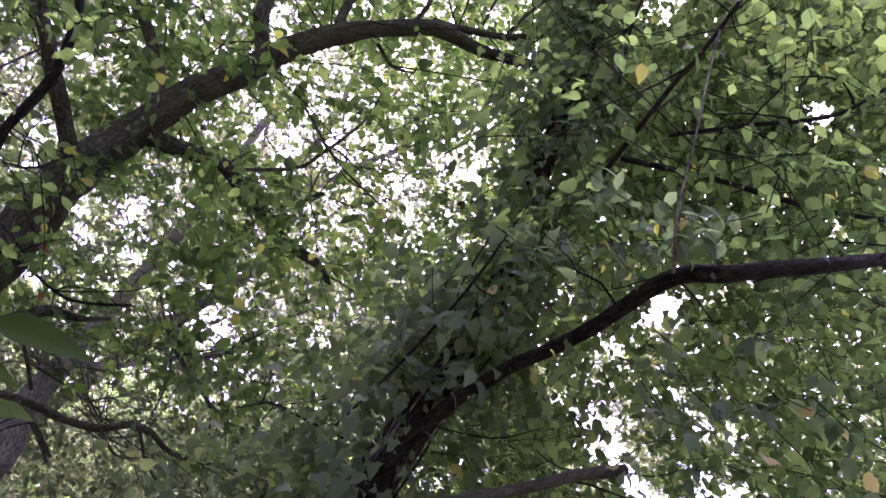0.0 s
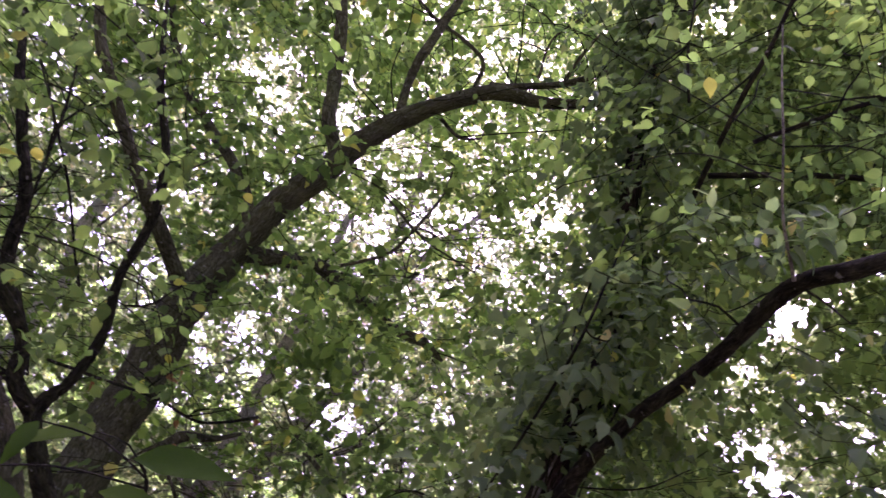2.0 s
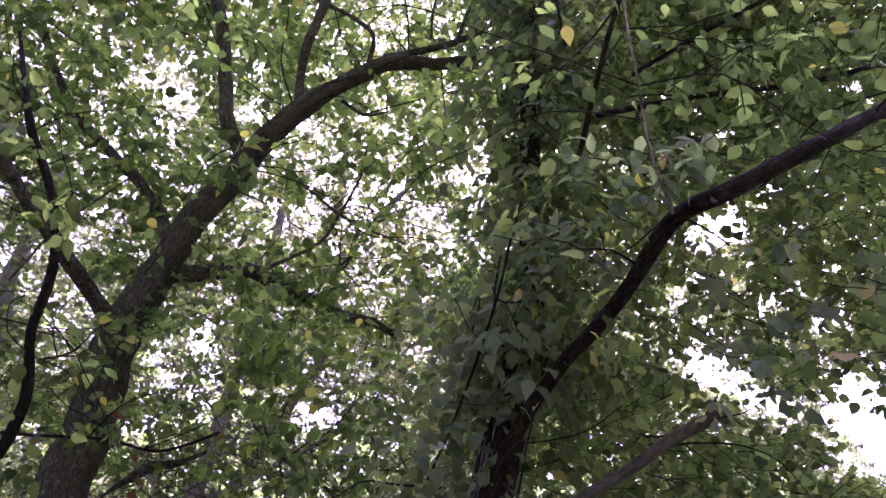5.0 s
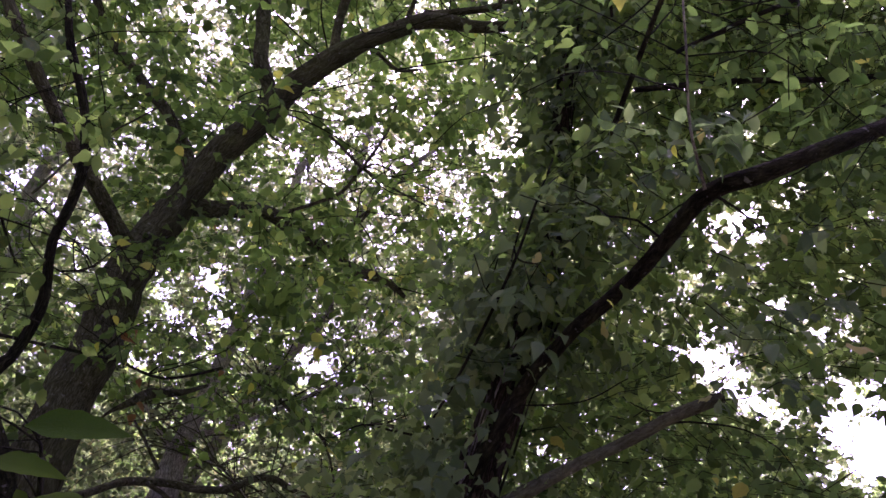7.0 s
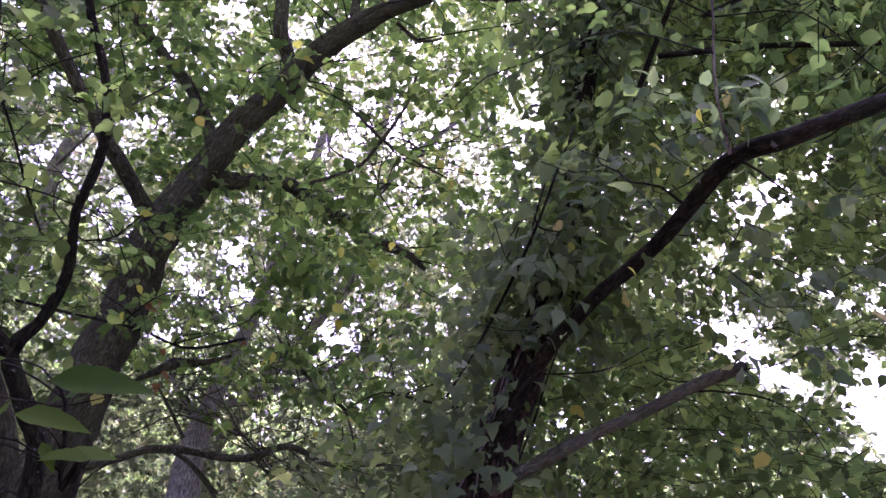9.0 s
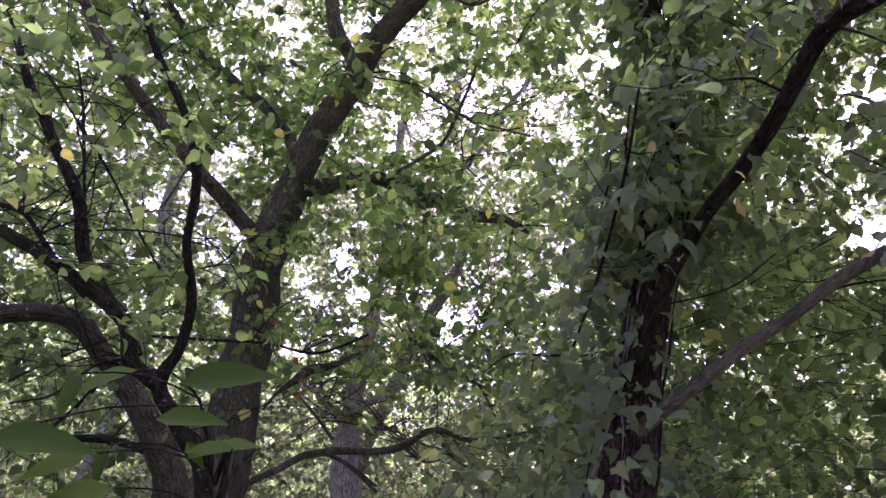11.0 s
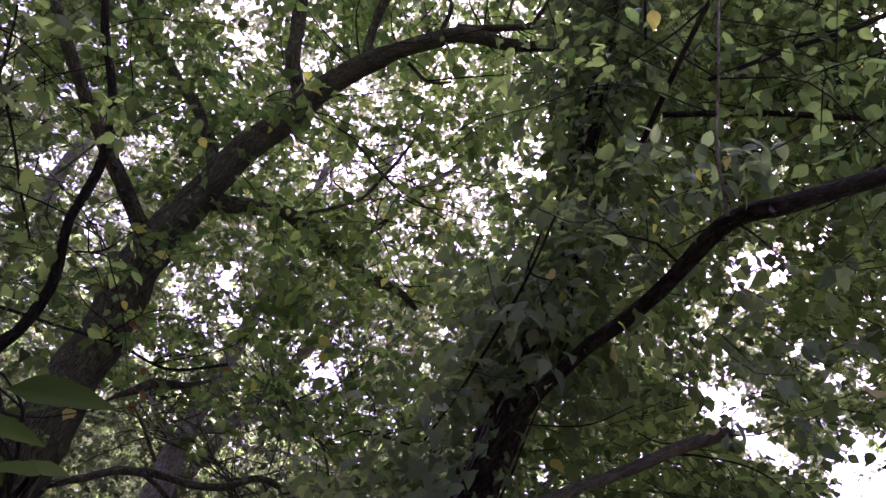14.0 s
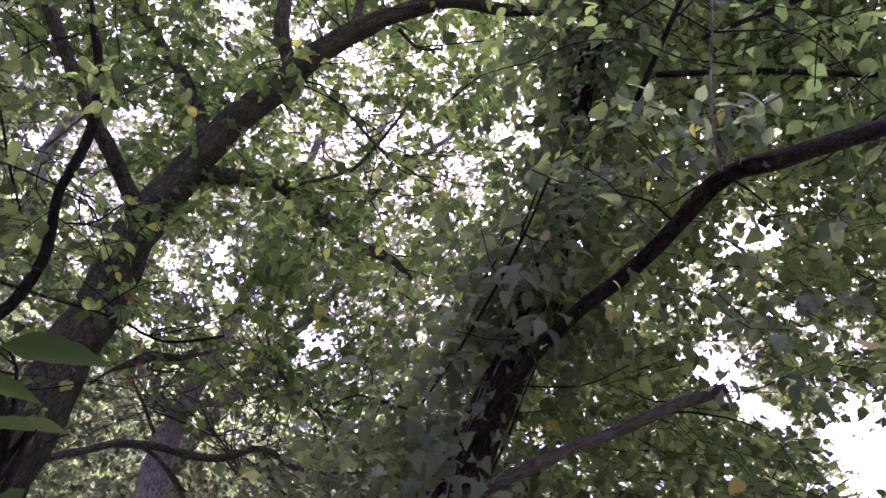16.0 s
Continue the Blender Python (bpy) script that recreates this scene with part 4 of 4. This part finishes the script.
crown(main_tree, np.concatenate([clumped((11, 52), (-2, 60), (5.2, 8.5), 460, 8, 0.34, 0.03), clumped((13, 52), (30, 60), (5.0, 7.5), 90, 8, 0.32), clumped((14, 31), (38, 60), (4.6, 7.0), 80, 8, 0.32), clumped((31, 52), (40, 60), (4.6, 7.0), 20, 8, 0.32), clumped((18, 46), (44, 60), (5.5, 8.5), 90, 8, 0.34)]), HEX, leaf_green, bark_shaded, 0.086, label="deep-green outer crown", name="outer_crown")
crown(ivy_tree, clumped((10, 50), (2, 60), (2.5, 3.6), 150, 6, 0.24), OVATE, leaf_deep, bark_shaded, 0.055, 8, singles=300, label="dense crown of broad dark-green leaves")
crown(ivy_tree, np.concatenate([clumped((10, 54), (2, 62), (3.4, 5.4), 190, 6, 0.28), clumped((17, 54), (30, 60), (3.6, 5.6), 50, 6, 0.28), clumped((14, 24), (3, 20), (3.4, 5.0), 12, 6, 0.25)]), BROAD, leaf_deep, bark_shaded, 0.062, 9, label="dense crown of broad dark-green leaves", name="upper_crown")
crown(ivy_tree, clumped((0, 15), (-8, 9), (2.9, 4.6), 50, 7, 0.2, 0.2), BROAD, leaf_ivy, bark_shaded, 0.068, label="dark shaded leaves round the base", name="lower_crown")
crown(shrub, clumped((-66, -28), (2, 50), (2.9, 4.8), 70, 6, 0.25), OVATE, leaf_deep, bark_shaded, 0.055, singles=200, label="drooping green leaves on thin twigs")
crown(shrub, clumped((-62, -27), (-7, 17), (4.6, 7.5), 130, 7, 0.3, 0.1), HEX, leaf_deep, bark_shaded, 0.07, label="shaded lower leaves", name="lower_crown")
crown(far_tree, np.concatenate([clumped((-58, 54), (-9, 24), (8.3, 14.0), 4000, 8, 0.5, 0.2), clumped((-30, 14), (-9, 14), (8.0, 12.5), 450, 8, 0.5)]), KITE, leaf_far_haze, bark_shaded, 0.081, twigs=False, label="background foliage in pale green that stands in for haze")
crown(slender_tree, np.concatenate([clumped((-58, 14), (16, 60), (8.8, 15.0), 3600, 8, 0.40, 0.42), clumped((14, 54), (16, 60), (8.8, 15.0), 1900, 8, 0.40, 0.03)]), KITE, leaf_far_haze, bark_shaded, 0.082, twigs=False, label="high foliage against the sky, paled to pass for hazy and lit")


def hedge(parent, count, azim, dist, top, size, spare):
    """The dense growth of the wood behind the trees, which closes the view near the ground."""
    a = rng.uniform(azim[0], azim[1], count)
    d = rng.uniform(dist[0], dist[1], count)
    z = rng.beta(1.0, 2.3, count) * top
    p = np.stack([d * np.sin(np.radians(a)), d * np.cos(np.radians(a)), z], 1)
    p = p[open_sky(p, spare)]
    pos, way, up, siz, _, _ = sprays(p, 7, 0.6, size, 0.8)
    leaf_cloud("crown", KITE, pos, way, up, siz, leaf_deep, parent, "dense green undergrowth")


undergrowth = thing("woodland_edge", 0, 0, "dense green undergrowth of the wood behind the trees", "woods", kind="stuff")
hedge(undergrowth, 25000, (-64, 60), (13, 24), 11.5, 0.15, 0.06)
hedge(undergrowth, 5500, (-64, 60), (22, 34), 12.0, 0.4, 0.04)
# Unseen growth behind the camera, added to close the place.
hedge(undergrowth, 1500, (85, 275), (9, 16), 5.0, 0.3, 0.0)
# Unseen foliage added behind and overhead to hold light off the near sides.
light_block = np.concatenate([clumped((75, 285), (8, 66), (5.5, 9.5), 620, 5, 0.6), clumped((0, 360), (66, 89), (6.0, 9.0), 50, 5, 0.6)])
pos, way, up, siz, _, _ = sprays(light_block, 6, 0.7, 0.24, 0.7)
leaf_cloud("crown", KITE, pos, way, up, siz, leaf_green, undergrowth, "unseen foliage added overhead and behind to block light")


def branchlets(parent, table, mat, count, length, radius, seed, low=1.9):
    """Thin side shoots that leave the limbs, fork and wander."""
    g = np.random.default_rng(seed)
    for _ in range(count):
        name, points = table[g.integers(0, len(table))]
        s = spline(points, 0.08)
        s = s[s[:, 2] > low]
        if not len(s):
            continue
        q = s[g.integers(len(s) // 4, len(s))]
        d = g.normal(0, 1, 3)
        d[2] = abs(d[2]) * 0.5
        d /= np.linalg.norm(d)
        n = g.integers(4, 8)
        step = length * g.uniform(0.5, 1.2) / n
        r0 = min(radius * g.uniform(0.6, 1.2), q[3] * 0.8)
        line = [(q[0], q[1], q[2], r0)]
        for k in range(n):
            d = d + g.normal(0, 0.28, 3) + np.array([0, 0, -0.05])
            d /= np.linalg.norm(d)
            q = q[:3] + d * step
            line.append((q[0], q[1], q[2], r0 * (1 - 0.8 * (k + 1) / n)))
        wood("branchlet", line, 5, 0.06, 0.05, 0.3, mat, LIMB_OBJECTS[id(points)])


branchlets(main_tree, MAIN_LIMBS, bark_shaded, 180, 1.3, 0.0048, 3, 2.4)
branchlets(main_tree, MAIN_LIMBS[:2], bark_shaded, 34, 0.6, 0.0045, 11, 3.0)
branchlets(ivy_tree, IVY_LIMBS[:8], bark_shaded, 60, 0.7, 0.004, 4)
branchlets(shrub, SHRUB_LIMBS, bark_shaded, 80, 0.9, 0.0045, 5)
branchlets(shrub, SHRUB_LIMBS[:6], bark_shaded, 90, 0.8, 0.0028, 9, 0.9)
branchlets(far_tree, FAR_LIMBS, bark_brown, 110, 2.0, 0.008, 6)
branchlets(slender_tree, SLENDER_LIMBS, bark_brown, 60, 2.2, 0.011, 8)


def ivy_on(parent, table, mat, count, spread, rise):
    """Ivy leaves round a trunk, hanging outwards from it."""
    s = spline(table, 0.02)
    s = s[(s[:, 2] > rise[0]) & (s[:, 2] < rise[1])]
    i = rng.integers(0, len(s), count)
    a = rng.uniform(0, 2 * math.pi, count)
    out = np.stack([np.cos(a), np.sin(a), np.zeros(count)], 1)
    r = s[i, 3] + np.abs(rng.normal(0, spread, count))
    pos = s[i, :3] + out * r[:, None] + rng.normal(0, 0.02, (count, 3))
    way = out * 0.6 + np.array([0, 0, -0.6]) + rng.normal(0, 0.55, (count, 3))
    up = out + np.array([0, 0, 0.7]) + rng.normal(0, 0.5, (count, 3))
    keep = open_sky(pos)
    leaf_cloud("ivy", LOBED, pos[keep], way[keep], up[keep], (0.03 + 0.048 * rng.beta(1.3, 2.0, count))[keep], mat, parent, "glossy dark-green ivy wrapped round the trunk")


ivy_on(LIMB_OBJECTS[id(IVY_LIMBS[0][1])], IVY_LIMBS[0][1], leaf_ivy, 4000, 0.17, (2.3, 5.5))
ivy_on(LIMB_OBJECTS[id(IVY_LIMBS[0][1])], [(p[0] - 0.12, p[1] + 0.05, p[2], p[3]) for p in IVY_LIMBS[0][1]], leaf_ivy, 1500, 0.17, (0.9, 2.7))
ivy_on(LIMB_OBJECTS[id(IVY_LIMBS[0][1])], [(p[0] + 0.1, p[1] - 0.16, p[2], p[3]) for p in IVY_LIMBS[0][1]], leaf_green, 1500, 0.2, (2.5, 5.4))
ivy_on(LIMB_OBJECTS[id(MAIN_LIMBS[0][1])], MAIN_LIMBS[0][1][3:9], leaf_green, 160, 0.1, (2.4, 4.2))


def strands(parent, table, mat, count, seed):
    """Thin ivy stems that climb the trunk, crossing one another."""
    g = np.random.default_rng(seed)
    s = spline(table, 0.05)
    s = s[(s[:, 2] > 0.6) & (s[:, 2] < 4.6)]
    for _ in range(count):
        i, n = g.integers(0, len(s) - 18), g.integers(12, 18)
        a, turn = g.uniform(-2.9, -0.2), g.normal(0, 0.05)
        line = []
        for k in range(0, n, 3):
            q = s[i + k]
            a += turn * 3 + g.normal(0, 0.12)
            r = q[3] * g.uniform(1.08, 1.3)
            line.append((q[0] + r * math.cos(a), q[1] + r * math.sin(a), q[2], g.uniform(0.0022, 0.0045)))
        wood("ivy_stem", line, 6, 0.04, 0.1, 0.2, mat, parent)


strands(LIMB_OBJECTS[id(IVY_LIMBS[0][1])], IVY_LIMBS[0][1], bark_far, 6, 21)
strands(LIMB_OBJECTS[id(IVY_LIMBS[0][1])], IVY_LIMBS[0][1], bark_ivy, 16, 22)



def sprig(parent, x, y, z, count, size, mat, lift):
    """A tuft of pointed leaves that fans out from the tip of a shoot. lift: how far the leaves rise, or hang if negative."""
    a = rng.uniform(0, 2 * math.pi, count)
    way = np.stack([np.cos(a), np.sin(a), lift + rng.normal(0, 0.45, count)], 1)
    pos = np.array([x, y, z]) + way * 0.012 + rng.normal(0, 0.022, (count, 3))
    up = np.array([0, -0.6, 0.7]) + rng.normal(0, 0.35, (count, 3))
    single_leaves(parent, LANCE, pos, way, up, size * rng.uniform(0.7, 1.15, count), mat)


TUFTS = [(0.373, 1.978, 2.79, 9, 0.085, 0.6), (0.304, 2.006, 2.765, 8, 0.08, 0.3), (0.40, 1.96, 2.74, 8, 0.08, 0.1), (0.452, 1.671, 2.94, 7, 0.07, 0.6), (0.512, 1.411, 2.758, 8, 0.068, 0.3),
         (0.606, 1.38, 2.751, 7, 0.066, 0.2), (0.545, 1.40, 2.72, 8, 0.065, -0.2), (0.28, 1.99, 2.483, 7, 0.075, -0.7), (0.232, 2.115, 2.459, 7, 0.075, -0.5), (0.359, 2.03, 2.355, 6, 0.08, -0.4)]
for x, y, z, count, size, lift in TUFTS:
    sprig(ivy_tree, x, y, z, count, size, leaf_tuft, lift)

BIG_IVY = np.array(BIG_IVY_LEAVES)
single_leaves(ivy_tree, LOBED, BIG_IVY[:, :3], rng.normal(0, 0.4, (len(BIG_IVY), 3)) + np.array([0, -0.3, -0.9]), np.array([0, -0.9, 0.5]) + rng.normal(0, 0.25, (len(BIG_IVY), 3)), BIG_IVY[:, 3], leaf_ivy_one)

# ---- the young plant beside the path ----
NEAR_LEAVES = [
    (-0.425, 0.962, 1.657, -0.306, 0.973, 1.697),
    (-0.476, 0.946, 1.667, -0.535, 0.896, 1.630),
    (-0.319, 1.018, 1.594, -0.389, 0.957, 1.584),
    (-0.477, 0.887, 1.556, -0.514, 0.827, 1.529),
    (-0.445, 0.905, 1.523, -0.500, 0.835, 1.499),
    (-0.405, 0.982, 1.587, -0.371, 0.966, 1.562),
    (-0.486, 0.939, 1.570, -0.478, 0.909, 1.524),
    (-0.321, 0.926, 1.585, -0.356, 0.880, 1.582),
    (-0.301, 0.932, 1.525, -0.314, 0.895, 1.494),
    (-0.435, 0.943, 1.608, -0.345, 0.937, 1.625),
    (-0.524, 0.902, 1.649, -0.523, 0.873, 1.595),
    (-0.560, 0.820, 1.560, -0.445, 0.835, 1.572),
]
NEAR_STEM = [(-0.352, 1.024, 1.476, 0.0060), (-0.372, 1.019, 1.540, 0.0050), (-0.387, 1.001, 1.598, 0.0040), (-0.401, 0.980, 1.643, 0.0020)]
young_plant = thing("young_sapling", 0, 0, "young sapling with long pointed light-green leaves", "sapling")
wood("stem", [(NEAR_STEM[0][0] + 0.03, NEAR_STEM[0][1], -0.02, 0.008)] + NEAR_STEM, 8, 0.05, 0.05, 0.1, bark_shaded, young_plant, "thin green-brown stem")
near = np.array(NEAR_LEAVES)
length = np.linalg.norm(near[:, 3:] - near[:, :3], axis=1)
single_leaves(young_plant, POINTED, near[:, :3], near[:, 3:] - near[:, :3], np.array([0.05, -0.8, 0.55]) + rng.normal(0, 0.16, (len(near), 3)), length, leaf_young)
stem_line = spline(NEAR_STEM, 0.01)
for q in near:
    k = np.argmin(np.linalg.norm(stem_line[:, :3] - q[:3] - np.array([0, 0, -0.06]), axis=1))
    s = stem_line[k]
    m = (s[:3] + q[:3]) / 2 + np.array([0, 0, 0.015])
    wood("leaf_stalk", [(s[0], s[1], s[2], 0.0016), (m[0], m[1], m[2], 0.0014), (q[0], q[1], q[2], 0.0012)], 5, 0.03, 0.02, 0.0, bark_shaded, young_plant)


# ---- single leaves that have turned yellow or brown ----
YELLOW_MAIN = [(-0.46, 3.70, 2.62, 0.085), (-0.40, 3.72, 2.57, 0.070), (-1.03, 3.25, 3.75, 0.075), (-1.00, 3.27, 3.72, 0.060), (-1.47, 3.43, 2.69, 0.060), (-1.49, 3.43, 2.40, 0.055), (-1.39, 3.59, 2.24, 0.050), (-0.04, 4.00, 2.87, 0.050), (-0.76, 4.33, 2.39, 0.050), (-0.39, 4.53, 2.07, 0.050), (-0.68, 3.81, 2.31, 0.060), (-1.21, 3.64, 3.62, 0.045)]
YELLOW_IVY = [(0.49, 1.78, 2.43, 0.030), (0.48, 1.41, 2.71, 0.032), (0.43, 1.60, 2.70, 0.036), (0.53, 1.57, 2.65, 0.030), (0.46, 1.60, 2.64, 0.028)]
YELLOW_SHRUB = [(-1.45, 1.80, 2.29, 0.055), (-1.48, 1.83, 2.20, 0.045), (-1.35, 2.65, 2.26, 0.040), (-1.15, 2.97, 2.25, 0.040)]
BROWN_MAIN = [(-1.27, 3.61, 2.35, 0.060), (-1.29, 3.61, 2.29, 0.050), (-1.29, 4.06, 2.20, 0.050), (-1.28, 4.19, 2.03, 0.070), (-1.29, 4.19, 2.09, 0.080), (-1.49, 3.30, 2.09, 0.050), (-1.33, 3.66, 2.30, 0.070), (-0.96, 4.38, 2.43, 0.050), (-1.25, 4.05, 3.17, 0.060)]
def odd_leaves(parent, table, mat, label):
    t = np.array(table)
    n = len(t)
    before = set(scene.objects)
    single_leaves(parent, CURLED, t[:, :3], rng.normal(0, 0.6, (n, 3)) + np.array([0.3, 0, -0.6]), np.array([0, -0.8, 0.4]) + rng.normal(0, 0.3, (n, 3)), t[:, 3], mat)
    for ob in set(scene.objects) - before:
        tagged(ob, label)


leaf_yellow = foliage("leaf_yellow", [(0.0, (0.42, 0.37, 0.06)), (1.0, (0.52, 0.48, 0.11))], single=True, glow=0.55, spots=0.4)
leaf_brown = foliage("leaf_brown", [(0.0, (0.2, 0.085, 0.04)), (1.0, (0.32, 0.16, 0.07))], single=True, glow=0.35, spots=0.3)
odd_leaves(main_tree, YELLOW_MAIN, leaf_yellow, "yellowed autumn leaf")
odd_leaves(ivy_tree, YELLOW_IVY, leaf_yellow, "yellowed autumn leaf")
odd_leaves(shrub, YELLOW_SHRUB, leaf_yellow, "yellowed autumn leaf")
odd_leaves(main_tree, BROWN_MAIN, leaf_brown, "withered reddish-brown leaf")
